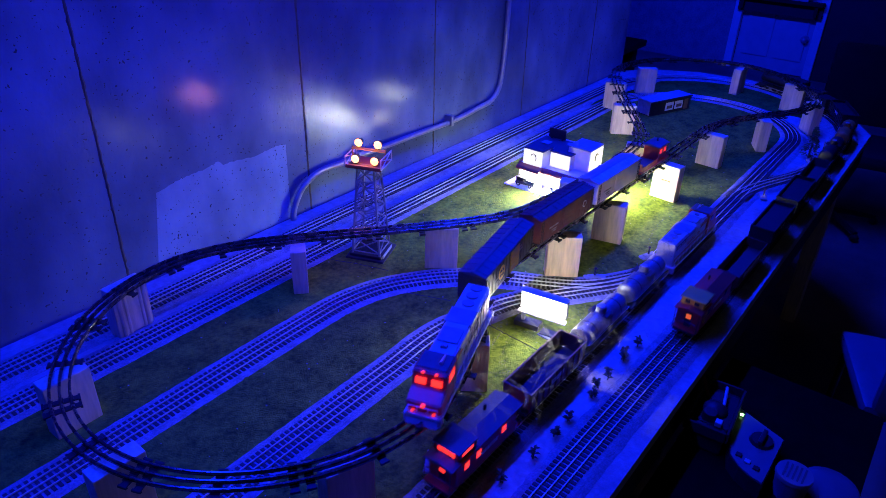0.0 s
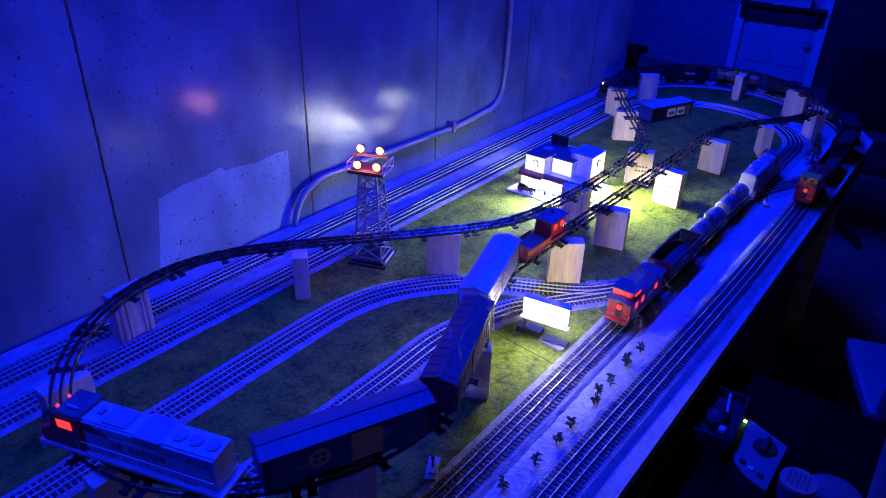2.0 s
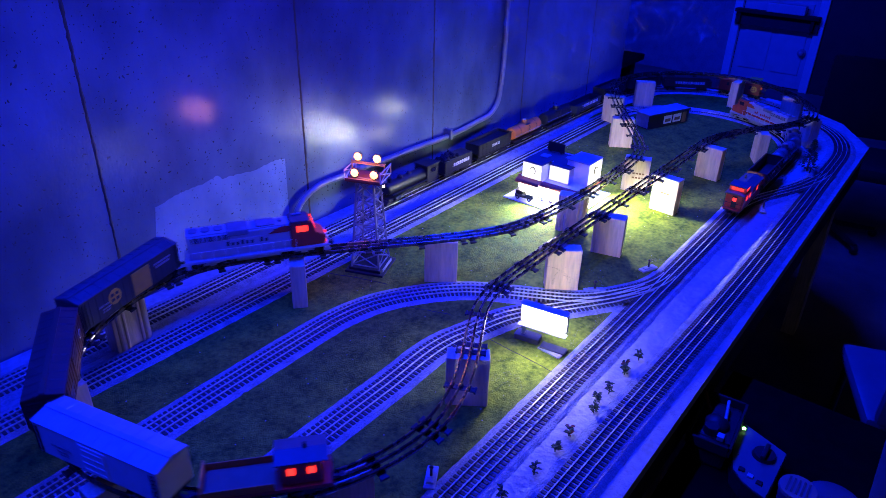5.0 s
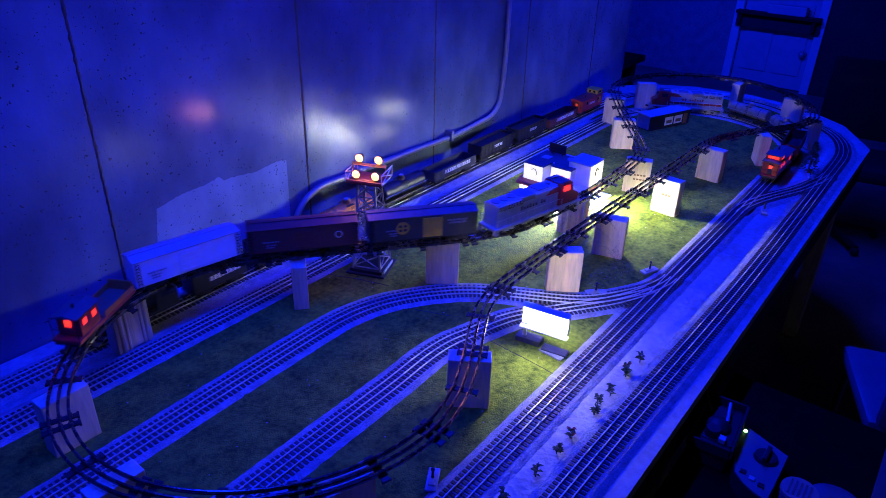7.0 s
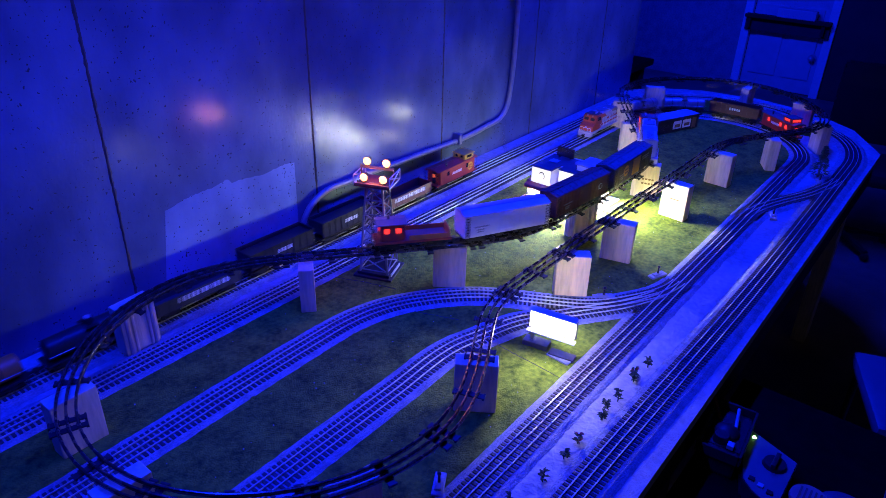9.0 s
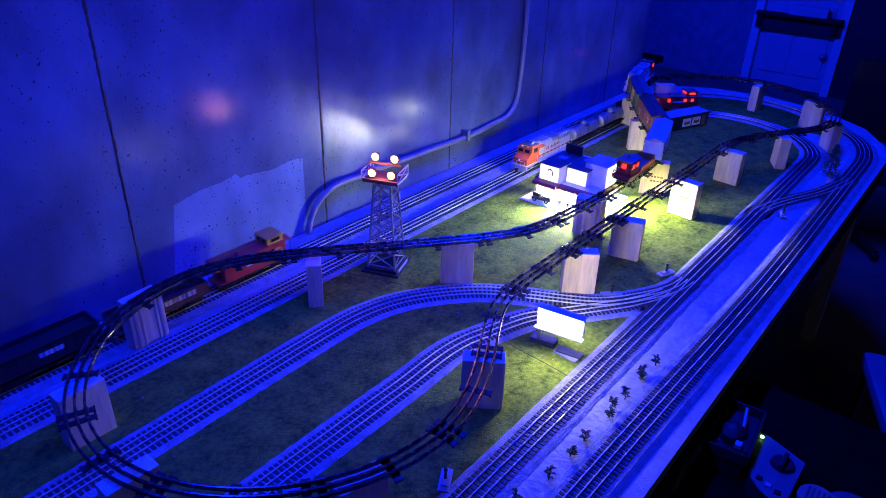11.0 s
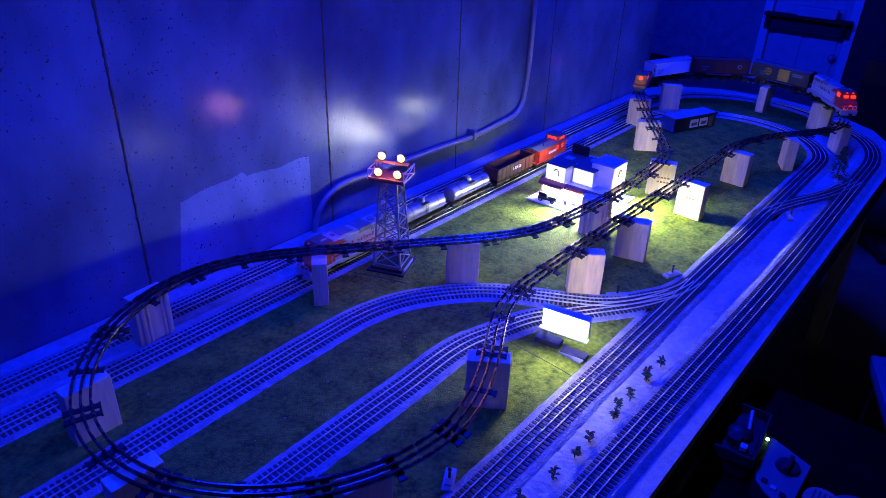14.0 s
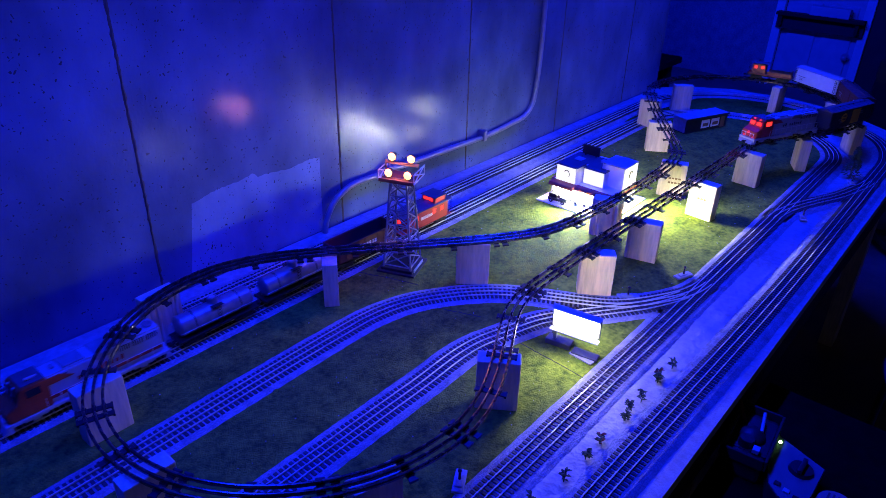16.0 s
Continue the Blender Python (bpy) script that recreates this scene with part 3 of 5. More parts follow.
# ---- lineside ----
def light_tower():
    t = thing("floodlight_tower", "tall lattice floodlight tower with four glowing lamps", "light tower", pose(1.2255, 1.185, 0.003, 0, 0, 22))
    bm = B()
    box(bm, -0.056, 0.056, -0.056, 0.056, 0, 0.006, 0.002), box(bm, -0.047, 0.047, -0.047, 0.047, 0.006, 0.014, 0.002)
    part("base", bm, M["black"], t)
    part("base_plate", box(B(), -0.035, 0.035, -0.0500, -0.0475, 0.0062, 0.0135), M["silver"], t)
    H, a0, a1 = 0.268, 0.040, 0.023
    for sx in (-1, 1):
        for sy in (-1, 1):
            part("leg", cyl(B(), (sx * a0, sy * a0, 0.013), (sx * a1, sy * a1, H), 0.0031, seg=6), M["steel"], t)
    levels = [0.02 + (H - 0.02) * k / 6 for k in range(7)]
    wid = lambda z: a0 + (a1 - a0) * (z - 0.013) / (H - 0.013)
    for i, z in enumerate(levels):
        w = wid(z)
        bm = B()
        for p, q in (((-w, -w), (w, -w)), ((w, -w), (w, w)), ((w, w), (-w, w)), ((-w, w), (-w, -w))):
            cyl(bm, (*p, z), (*q, z), 0.0019, seg=5)
            if i < 6:
                v, f = wid(levels[i + 1]), levels[i + 1]
                pp, qq = [(math.copysign(v, c[0]), math.copysign(v, c[1])) for c in (p, q)]
                cyl(bm, (*p, z), (*qq, f), 0.0018, seg=5), cyl(bm, (*q, z), (*pp, f), 0.0018, seg=5)
        part("lattice", bm, M["steel"], t)
    bm = B()
    box(bm, -0.040, 0.040, -0.050, 0.050, H, H + 0.004, 0.001), box(bm, -0.041, -0.039, -0.050, 0.050, H + 0.004, H + 0.010)
    part("platform", bm, M["maroon"], t)
    for sy in (-1, 1):
        bm, y = B(), sy * 0.050
        z0, z1 = H + 0.005, H + 0.032
        for p, q in (((-.040, z0), (.040, z0)), ((-.040, z1), (.040, z1)), ((-.040, z0), (-.040, z1)), ((.040, z0), (.040, z1)), ((-.040, z0), (.040, z1)), ((-.040, z1), (.040, z0))):
            cyl(bm, (p[0], y, p[1]), (q[0], y, q[1]), 0.0017, seg=5)
        part("railing", bm, M["silver"], t)
    for x, z in ((-0.022, H + 0.022), (0.004, H + 0.058)):
        bm = B()
        cyl(bm, (x, -0.047, z - 0.016), (x, 0.047, z - 0.016), 0.0022, seg=6), box(bm, x - 0.008, x + 0.008, -0.047, 0.047, z - 0.0185, z - 0.0162)
        for y in (-0.046, 0.046):
            cyl(bm, (x, y, H + 0.003), (x, y, z - 0.012), 0.002, seg=6)
        part("lamp_frame", bm, M["brown"], t)
        for y in (-0.027, 0.027):
            h = part("lamp_housing", cyl(B(), (x + 0.012, y, z), (x - 0.004, y, z), 0.008, 0.0120, 18), M["blackmetal"], t)
            part("lens", ball(B(), (x - 0.0045, y, z), 0.0108, 0.55, 1, 1, 16), M["bulb"], h, "glowing warm lamp lens", True)
            part("bracket", cyl(B(), (x + 0.004, y, z - 0.016), (x + 0.004, y, z - 0.011), 0.002, seg=6), M["blackmetal"], h)


def billboard():
    b = thing("billboard", "brightly lit white trackside billboard on a post", "billboard", pose(1.2145, 0.616, 0.003, 0, 0, 9.4))
    part("base", box(B(), -0.012, 0.018, 0.005, 0.068, 0, 0.014, 0.002), M["darkroof"], b)
    part("post", box(B(), -0.002, 0.006, 0.045, 0.053, 0.014, 0.0535), M["silver"], b)
    part("foot_plate", box(B(), -0.022, 0.004, -0.064, -0.002, 0, 0.007, 0.0015), M["darkroof"], b)
    tilt = pose(0, 0, 0.0515)
    f = part("panel", box(B(), -0.004, 0.006, -0.058, 0.058, 0, 0.05, 0.001), M["darkroof"], b, m=tilt)
    part("lit_back", box(B(), 0.0062, 0.0078, -0.055, 0.055, 0.003, 0.047, 0.0008), M["lit"], f, "glowing white panel")
    part("lit_face", box(B(), -0.0065, -0.0042, -0.055, 0.055, 0.003, 0.047, 0.0008), M["lit"], f, "glowing white panel")
    part("hood", box(B(), -0.014, 0.008, -0.059, 0.059, 0.0505, 0.0535, 0.001), M["silver"], f)
    part("walkway", box(B(), -0.02, -0.004, -0.061, 0.058, -0.004, -0.001, 0.0005), M["white"], f)
    k = part("board_strip", box(B(), -0.011, 0.011, -0.03, 0.03, 0, 0.004, 0.001), M["plaster"], m=pose(1.2, 0.583, 0.003, 0, 0, -5))
    tagged(k, "pale flat strip lying on the grass", "strip")


def swoosh(y, z, x, side=False):
    """A dark curved stroke on a fascia."""
    bm = B()
    pts = [(y + 0.010 * math.cos(a), z + 0.013 * math.sin(a)) for a in [math.pi * (0.15 + 0.75 * k / 9) for k in range(10)]]
    for k in range(10, 15):
        pts.append((pts[-1][0] + 0.0012 * (k - 9) * 0.3 - 0.001, pts[-1][1] - 0.0026))
    for (a, b), (c, d) in zip(pts, pts[1:]):
        p, q = ((a, x, b), (c, x, d)) if side else ((x, a, b), (x, c, d))
        cyl(bm, p, q, 0.0016, seg=6)
    return bm


def restaurant():
    R = thing("restaurant_model", "lit white model restaurant with brown-red awning", "model building", pose(2.0, 1.02, 0.003))
    # x runs away from the front, y along it
    part("base", box(B(), -0.128, 0.14, -0.133, 0.143, 0, 0.004, 0.001), M["white"], R)
    part("ground_storey", box(B(), -0.062, 0.12, -0.098, 0.128, 0.0043, 0.062, 0.001), M["white"], R)
    up = part("upper_storey", box(B(), 0.014, 0.12, -0.086, 0.133, 0.0623, 0.112, 0.001), M["white"], R)
    part("roof", box(B(), 0.017, 0.117, -0.083, 0.130, 0.1122, 0.1135, 0.0004), M["darkroof"], up)
    for q in ((0.014, 0.017, -0.086, 0.133), (0.117, 0.120, -0.086, 0.133), (0.0172, 0.1168, 0.130, 0.133), (0.0172, 0.1168, -0.086, -0.083)):
        part("parapet", box(B(), *q, 0.1122, 0.117, 0.0005), M["white"], up)
    for y0, y1, x0, x1, z0, h, roof in ((0.036, 0.112, -0.066, 0.0, 0.0625, 0.124, "darkroof"), (-0.046, 0.031, -0.022, 0.05, 0.0625, 0.1175, "darkroof"), (-0.100, -0.018, 0.010, 0.105, 0.0625, 0.139, "plaster")):
        tw = part("front_block", box(B(), x0, x1, y0, y1, z0, h, 0.0008), M["white"], R)
        part("flat_roof", box(B(), x0 - 0.002, x1 + 0.002, y0 - 0.002, y1 + 0.002, h + 0.0003, h + 0.003, 0.0006), M[roof], tw)
        # added glow brightens the white front faces, which are no lamps
        if h < 0.13:
            part("lit_fascia", box(B(), x0 - 0.0022, x0 - 0.0004, y0 + 0.0015, y1 - 0.0015, z0 + 0.004, h - 0.0015, 0.0005), M["fascia"], tw, "white fascia with an added glow")
    part("fascia_emblem", swoosh(0.070, 0.099, -0.0695), M["black"], R)
    # the same added glow on the tall block's side face
    part("lit_fascia", box(B(), 0.0115, 0.1035, -0.1022, -0.1004, 0.066, 0.1375, 0.0005), M["fascia"], R, "white fascia with an added glow")
    part("fascia_emblem", swoosh(0.056, 0.108, -0.1036, True), M["black"], R)
    # awnings over the ground floor
    for y0, y1, x0, x1 in ((0.030, 0.122, -0.094, -0.0665), (-0.102, 0.0295, -0.078, -0.0625)):
        part("awning", prism_y(B(), [(x1, 0.070), (x0 + 0.004, 0.066), (x0, 0.061), (x0, 0.054), (x1, 0.054)], y0, y1), M["awning"], R)
    part("side_awning", box(B(), -0.062, 0.118, -0.112, -0.0985, 0.055, 0.064, 0.002), M["awning"], R)
    part("side_awning", box(B(), -0.05, 0.118, 0.1285, 0.138, 0.055, 0.064, 0.002), M["awning"], R)
    part("wall_stripe", box(B(), 0.0145, 0.06, 0.1332, 0.1345, 0.083, 0.091), M["awning"], R)
    for k in range(6):
        y = -0.088 + 0.0355 * k
        w = part("shop_window", box(B(), -0.0645, -0.0625, y, y + 0.030, 0.012, 0.050, 0.0005), M["shop"], R, "glowing white window")
        part("mullion", box(B(), -0.0658, -0.0648, y + 0.0142, y + 0.0158, 0.012, 0.050), M["silver"], w)
        part("sill", box(B(), -0.0675, -0.0625, y - 0.001, y + 0.031, 0.0095, 0.0118), M["silver"], w)
    for k in range(4):
        x = -0.05 + 0.042 * k
        w = part("side_window", box(B(), x, x + 0.034, -0.1005, -0.0985, 0.014, 0.048, 0.0005), M["shop"], R, "glowing white window")
        part("mullion", box(B(), x + 0.0162, x + 0.0178, -0.1016, -0.1008, 0.014, 0.048), M["silver"], w)
    part("side_window", box(B(), -0.02, 0.10, 0.1285, 0.1305, 0.014, 0.046, 0.0005), M["shop"], R, "glowing white window")
    for k, (x, y) in enumerate(((-0.085, -0.02), (-0.092, 0.01), (0.0, -0.118), (0.04, -0.119), (0.075, -0.117))):
        b = part("menu_board", box(B(), x - 0.001, x + 0.001, y - 0.007, y + 0.007, 0.0043, 0.022 + 0.004 * (k % 2), 0.0004), M["white"], R)
        part("board_print", box(B(), x - 0.0018, x - 0.0012, y - 0.005, y + 0.005, 0.012, 0.017), M["darkroof"], b)
    sg = part("roof_sign", box(B(), 0.100, 0.107, 0.045, 0.112, 0.118, 0.152, 0.002), M["black"], R)
    for y in (0.055, 0.097):
        part("sign_leg", box(B(), 0.101, 0.106, y, y + 0.005, 0.1137, 0.1182), M["black"], sg)
    part("roof_hatch", box(B(), 0.035, 0.065, 0.075, 0.105, 0.1137, 0.117, 0.001), M["plaster"], R)
    part("roof_vent", box(B(), 0.07, 0.092, 0.0, 0.022, 0.1137, 0.120, 0.001), M["plaster"], R)


def prism_y(bm, outline, y0, y1):
    """A solid with the outline (x, z) carried from y0 to y1."""
    a = [bm.verts.new((x, y0, z)) for x, z in outline]
    b = [bm.verts.new((x, y1, z)) for x, z in outline]
    n = len(a)
    bm.faces.new(a), bm.faces.new(b[::-1])
    for i in range(n):
        bm.faces.new((a[i], b[i], b[(i + 1) % n], a[(i + 1) % n]))
    bmesh.ops.recalc_face_normals(bm, faces=bm.faces)
    return bm


def toy_jeep():
    j = thing("toy_jeep", "small olive toy jeep parked before the restaurant", "toy car", pose(1.902, 1.093, 0.0075, 0, 0, -84) @ Matrix.Scale(1.35, 4))
    bm = B()
    box(bm, -0.026, 0.026, -0.011, 0.011, 0.005, 0.012, 0.0015), box(bm, 0.004, 0.026, -0.009, 0.009, 0.012, 0.0165, 0.0015)
    part("body", bm, M["darkgreen"], j)
    part("windscreen", box(B(), 0.002, 0.0035, -0.009, 0.009, 0.012, 0.022), M["glass"], j)
    bm = B()
    box(bm, -0.024, -0.004, -0.009, -0.0075, 0.012, 0.02), box(bm, -0.024, -0.004, 0.0075, 0.009, 0.012, 0.02), box(bm, -0.025, 0.003, -0.0095, 0.0095, 0.0205, 0.022)
    part("soft_top", bm, M["black"], j)
    for x in (-0.016, 0.017):
        for y in (-0.0125, 0.0125):
            w = part("wheel", cyl(B(), (x, y - 0.002, 0.0055), (x, y + 0.002, 0.0055), 0.0055), M["black"], j)
            part("hub", cyl(B(), (x, y - 0.0025, 0.0055), (x, y + 0.0025, 0.0055), 0.0022, seg=8), M["silver"], w)


def station_box():
    s = thing("display_shed", "grey-roofed black open shed with two bright posters", "model shed", pose(3.026, 1.036, 0.003, 0, 0, -20.5))
    part("floor_slab", box(B(), -0.128, 0.128, -0.002, 0.075, 0, 0.004), M["black"], s)
    part("front_wall", box(B(), -0.128, 0.128, -0.003, 0.001, 0.004, 0.062, 0.001), M["black"], s)
    part("back_wall", box(B(), -0.128, 0.128, 0.071, 0.075, 0.004, 0.062, 0.001), M["plaster"], s)
    for x in (-0.128, 0.1245):
        part("end_wall", box(B(), x, x + 0.0035, 0.0015, 0.0705, 0.004, 0.062), M["plaster"], s)
    part("roof", box(B(), -0.131, 0.131, -0.005, 0.077, 0.0625, 0.067, 0.001), M["plaster"], s)
    part("roof_edge", box(B(), -0.131, 0.131, -0.0085, -0.0055, 0.058, 0.067, 0.001), M["black"], s)
    for x in (-0.035, 0.025):
        p = part("poster", box(B(), x, x + 0.05, -0.0052, -0.0034, 0.014, 0.05), M["white"], s, "pale poster with a small picture")
        part("poster_picture", box(B(), x + 0.008, x + 0.042, -0.0062, -0.0054, 0.022, 0.036), M["brown"], p)
    part("doorway", box(B(), 0.086, 0.11, -0.0048, -0.0034, 0.005, 0.052), M["brown"], s)


def plants():
    spots = [(.982, .413, 1), (.928, .414, 0), (.851, .415, 0), (1.074, .407, 0), (1.108, .418, 0), (1.15, .409, 0), (1.235, .412, 0), (1.25, .419, 1), (1.305, .409, 0), (.765, .43, 0)]
    for i, (x, y, red) in enumerate(spots):
        p = thing("model_plant", "small dark plastic plant" + (" with red flowers" if red else "") + " in the sand", "plant", pose(x, y, 0.0024, 0, 0, random.uniform(0, 360)), group="sand strip plants")
        h = random.uniform(0.020, 0.034)
        part("stem", cyl(B(), (0, 0, 0), (0.002, 0.001, h), 0.0012, 0.0006, 6), M["leaf"], p)
        for k in range(26):
            bm = B()
            a, z, ln = random.uniform(0, 6.28), random.uniform(0.15, 1.0) * h, random.uniform(0.008, 0.014)
            c, s2 = math.cos(a), math.sin(a)
            pts = [(0, 0, 0), (ln * 0.5, ln * 0.22, ln * 0.35), (ln, 0, ln * 0.3), (ln * 0.5, -ln * 0.22, ln * 0.35)]
            vs = [bm.verts.new((q[0] * c - q[1] * s2, q[0] * s2 + q[1] * c, z + q[2])) for q in pts]
            low = [bm.verts.new(v.co - Vector((0, 0, 0.0006))) for v in vs]
            bm.faces.new(vs), bm.faces.new(low[::-1])
            for e in range(4):
                bm.faces.new((vs[e], low[e], low[(e + 1) % 4], vs[(e + 1) % 4]))
            part("leaf", bm, M["flower"] if red and k % 3 == 0 else M["leaf"], p)


def far_bush():
    t = thing("model_tree", "small dark model fir tree by the far curve", "model tree", pose(2.87, 0.405, 0.0005))
    part("trunk", cyl(B(), (0, 0, 0), (0, 0, 0.11), 0.004, 0.001, 8), M["brown"], t)
    bm = B()
    for k in range(420):
        u = random.random()
        z, r, a = 0.015 + 0.11 * u, (0.026 * (1 - u) + 0.004) * random.uniform(0.5, 1.15), random.uniform(0, 6.28)
        c = Vector((r * math.cos(a), r * math.sin(a), z))
        d = Vector((math.cos(a), math.sin(a), random.uniform(-0.6, 0.2))).normalized() * 0.008
        sd = d.cross(Vector((0, 0, 1))).normalized() * 0.0028
        v = [bm.verts.new(c + q) for q in (-d * 0.5 + sd, d, -d * 0.5 - sd, Vector((0, 0, 0.003)))]
        for f in ((0, 1, 3), (1, 2, 3), (2, 0, 3), (0, 2, 1)):
            bm.faces.new([v[q] for q in f])
    tagged(part("crown", bm, M["leaf"], t), kind="stuff")


def switch_stand(x, y, a):
    s = thing("switch_machine", "small grey switch motor with a black lantern", "switch machine", pose(x, y, 0.003, 0, 0, a), group="switch machines")
    bm = B()
    box(bm, -0.028, 0.028, -0.011, 0.011, 0, 0.006, 0.002), box(bm, -0.018, 0.012, -0.007, 0.007, 0.006, 0.010, 0.002)
    part("housing", bm, M["plaster"], s)
    la = part("lantern", cyl(B(), (0, 0, 0.010), (0, 0, 0.028), 0.003, 0.002, 8), M["black"], s)
    part("lantern_head", ball(B(), (0, 0, 0.030), 0.0042, seg=8), M["black"], la)
    for sx in (-1, 1):
        part("lens", ball(B(), (sx * 0.0036, 0, 0.030), 0.0018, seg=8), M["darkred"], la)


# ---- beside the table ----
def control_corner():
    z = -0.13
    sh = thing("side_shelf", "low shelf beside the train table, blackened for shade", "shelf")
    # board coloured black in place of the shade lying on it
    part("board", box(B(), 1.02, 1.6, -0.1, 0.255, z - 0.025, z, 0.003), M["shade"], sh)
    for x in (1.06, 1.56):
        part("leg", box(B(), x - 0.02, x + 0.02, -0.09, -0.05, -0.9, z - 0.0255), M["dark"], sh)
        part("leg", box(B(), x - 0.02, x + 0.02, 0.2, 0.24, -0.9, z - 0.0255), M["dark"], sh)
    t = thing("train_controller", "blue-lit power controller with knob and green light", "controller", pose(1.268, 0.112, z))
    face = [(0.098, 0.062), (0.055, -0.048), (-0.100, -0.047), (-0.094, -0.022), (-0.082, 0.004), (-0.060, 0.028), (-0.010, 0.045)]
    part("case", plate(B(), [(x * 1.03, y * 1.03) for x, y in face], 0, 0.04), M["black"], t)
    part("panel", plate(B(), face, 0.0403, 0.042), M["bluepanel"], t)
    k = part("dial", cyl(B(), (0.018, -0.012, 0.0422), (0.018, -0.012, 0.05), 0.025, 0.022, 32), M["black"], t, smooth=True)
    part("dial_grip", box(B(), -0.006, 0.042, -0.017, -0.007, 0.0502, 0.06, 0.003), M["black"], k)
    part("indicator", ball(B(), (0.073, 0.047, 0.044), 0.0042), M["greenled"], t, "lit green light")
    part("indicator_ring", cyl(B(), (0.073, 0.047, 0.0422), (0.073, 0.047, 0.0435), 0.0062), M["black"], t)
    for i in range(3):
        part("button", box(B(), -0.058 - 0.008 * i, -0.047 - 0.008 * i, 0.008 - i * 0.02, 0.020 - i * 0.02, 0.0422, 0.046, 0.001), M["silver" if i == 1 else "black"], t)
    o = thing("old_transformer", "black toy transformer with a handle and terminals", "transformer", pose(1.31, 0.215, z, 0, 0, 5))
    part("case", box(B(), -0.085, 0.075, -0.045, 0.035, 0, 0.055, 0.008), M["black"], o)
    part("top_plate", box(B(), -0.06, 0.06, -0.045, 0.025, 0.0553, 0.057, 0.001), M["blackmetal"], o)
    part("dome", ball(B(), (-0.01, -0.005, 0.058), 0.028, 1, 1, 0.6, 20), M["black"], o, smooth=True)
    for q in ((-0.09, 0.08, -0.052, -0.046), (-0.09, 0.08, 0.036, 0.042), (-0.092, -0.086, -0.046, 0.036), (0.076, 0.082, -0.046, 0.036)):
        part("rim", box(B(), *q, 0.045, 0.072, 0.002), M["dark"], o)
    part("coil", cyl(B(), (-0.04, 0.0, 0.057), (-0.04, 0.0, 0.074), 0.017, 0.015, 20), M["blackmetal"], o, smooth=True)
    part("rod", cyl(B(), (0.0, -0.02, 0.07), (0.06, -0.012, 0.076), 0.004, seg=8), M["silver"], o)
    part("bracket", box(B(), -0.062, -0.045, -0.03, -0.016, 0.0572, 0.068, 0.001), M["silver"], o)
    h = part("handle", cyl(B(), (0.03, 0.02, 0.057), (0.07, 0.05, 0.085), 0.005), M["darkred"], o, "red lever handle")
    part("handle_tip", ball(B(), (0.07, 0.05, 0.085), 0.007), M["darkred"], h)
    for i in range(4):
        part("terminal", cyl(B(), (-0.05 + 0.015 * i, -0.05, 0.0572), (-0.05 + 0.015 * i, -0.05, 0.066), 0.003, seg=8), M["silver"], o)
    c = thing("lidded_tub", "round white tub with a ridged lid", "tub", pose(1.222, 0.020, z))
    part("tub", cyl(B(), (0, 0, 0), (0, 0, 0.05), 0.03, 0.034, 24), M["conduit"], c, smooth=True)
    part("lid", cyl(B(), (0, 0, 0.0502), (0, 0, 0.058), 0.036, 0.035, 24), M["conduit"], c, smooth=True)
    bm = B()
    for i in range(5):
        box(bm, -0.022, 0.022, -0.02 + i * 0.009, -0.016 + i * 0.009, 0.0582, 0.0592)
    part("lid_print", bm, M["darkroof"], c)
    s = thing("padded_chair", "chair with a rounded pale vinyl backrest", "chair", pose(2.14, -0.245, -0.9, 0, 0, 20))
    part("seat", box(B(), -0.02, 0.4, -0.2, 0.2, 0.42, 0.47, 0.02), M["bluepanel"], s, smooth=True)
    part("backrest", box(B(), -0.06, -0.021, -0.19, 0.19, 0.48, 0.74, 0.018), M["bluepanel"], s, smooth=True)
    for x in (0.0, 0.36):
        for y in (-0.17, 0.17):
            part("leg", cyl(B(), (x, y, 0.0), (x, y, 0.42), 0.012), M["blackmetal"], s)
    oc = thing("office_chair", "black office chair with a rounded backrest", "chair", pose(4.45, 0.45, -0.9, 0, 0, 10))
    part("seat", box(B(), -0.25, 0.2, -0.23, 0.23, 0.44, 0.52, 0.03), M["dark"], oc, smooth=True)
    part("backrest", box(B(), 0.18, 0.23, -0.2, 0.2, 0.56, 1.02, 0.024), M["dark"], oc, smooth=True)
    part("back_bar", box(B(), 0.205, 0.225, -0.03, 0.03, 0.40, 0.6, 0.004), M["blackmetal"], oc)
    part("column", cyl(B(), (0, 0, 0.06), (0, 0, 0.44), 0.025), M["blackmetal"], oc)
    for k in range(5):
        a = 6.2832 * k / 5
        part("leg", cyl(B(), (0, 0, 0.08), (0.28 * math.cos(a), 0.28 * math.sin(a), 0.05), 0.02, 0.014), M["blackmetal"], oc)
        part("castor", ball(B(), (0.28 * math.cos(a), 0.28 * math.sin(a), 0.025), 0.025), M["black"], oc)
    for sy in (-1, 1):
        bm = B()
        cyl(bm, (-0.15, sy * 0.27, 0.67), (0.12, sy * 0.27, 0.67), 0.012), cyl(bm, (-0.02, sy * 0.27, 0.67), (-0.02, sy * 0.22, 0.46), 0.010)
        part("armrest", bm, M["conduit"], oc, "pale metal armrest")
    cs = thing("round_tin", "pale rounded tin lying on the shelf", "tin", pose(1.272, -0.045, z))
    part("tin_body", ball(cyl(B(), (0, 0, 0), (0, 0, 0.018), 0.056, 0.056, 32), (0, 0, 0.018), 0.056, 1, 1, 0.2, 32), M["bluepanel"], cs, smooth=True)
    bench = thing("far_bench", "dark bench with clutter behind the table end", "bench")
    part("bench_top", box(B(), 4.3, 4.8, 1.9, 2.6, -0.14, -0.1, 0.004), M["dark"], bench)
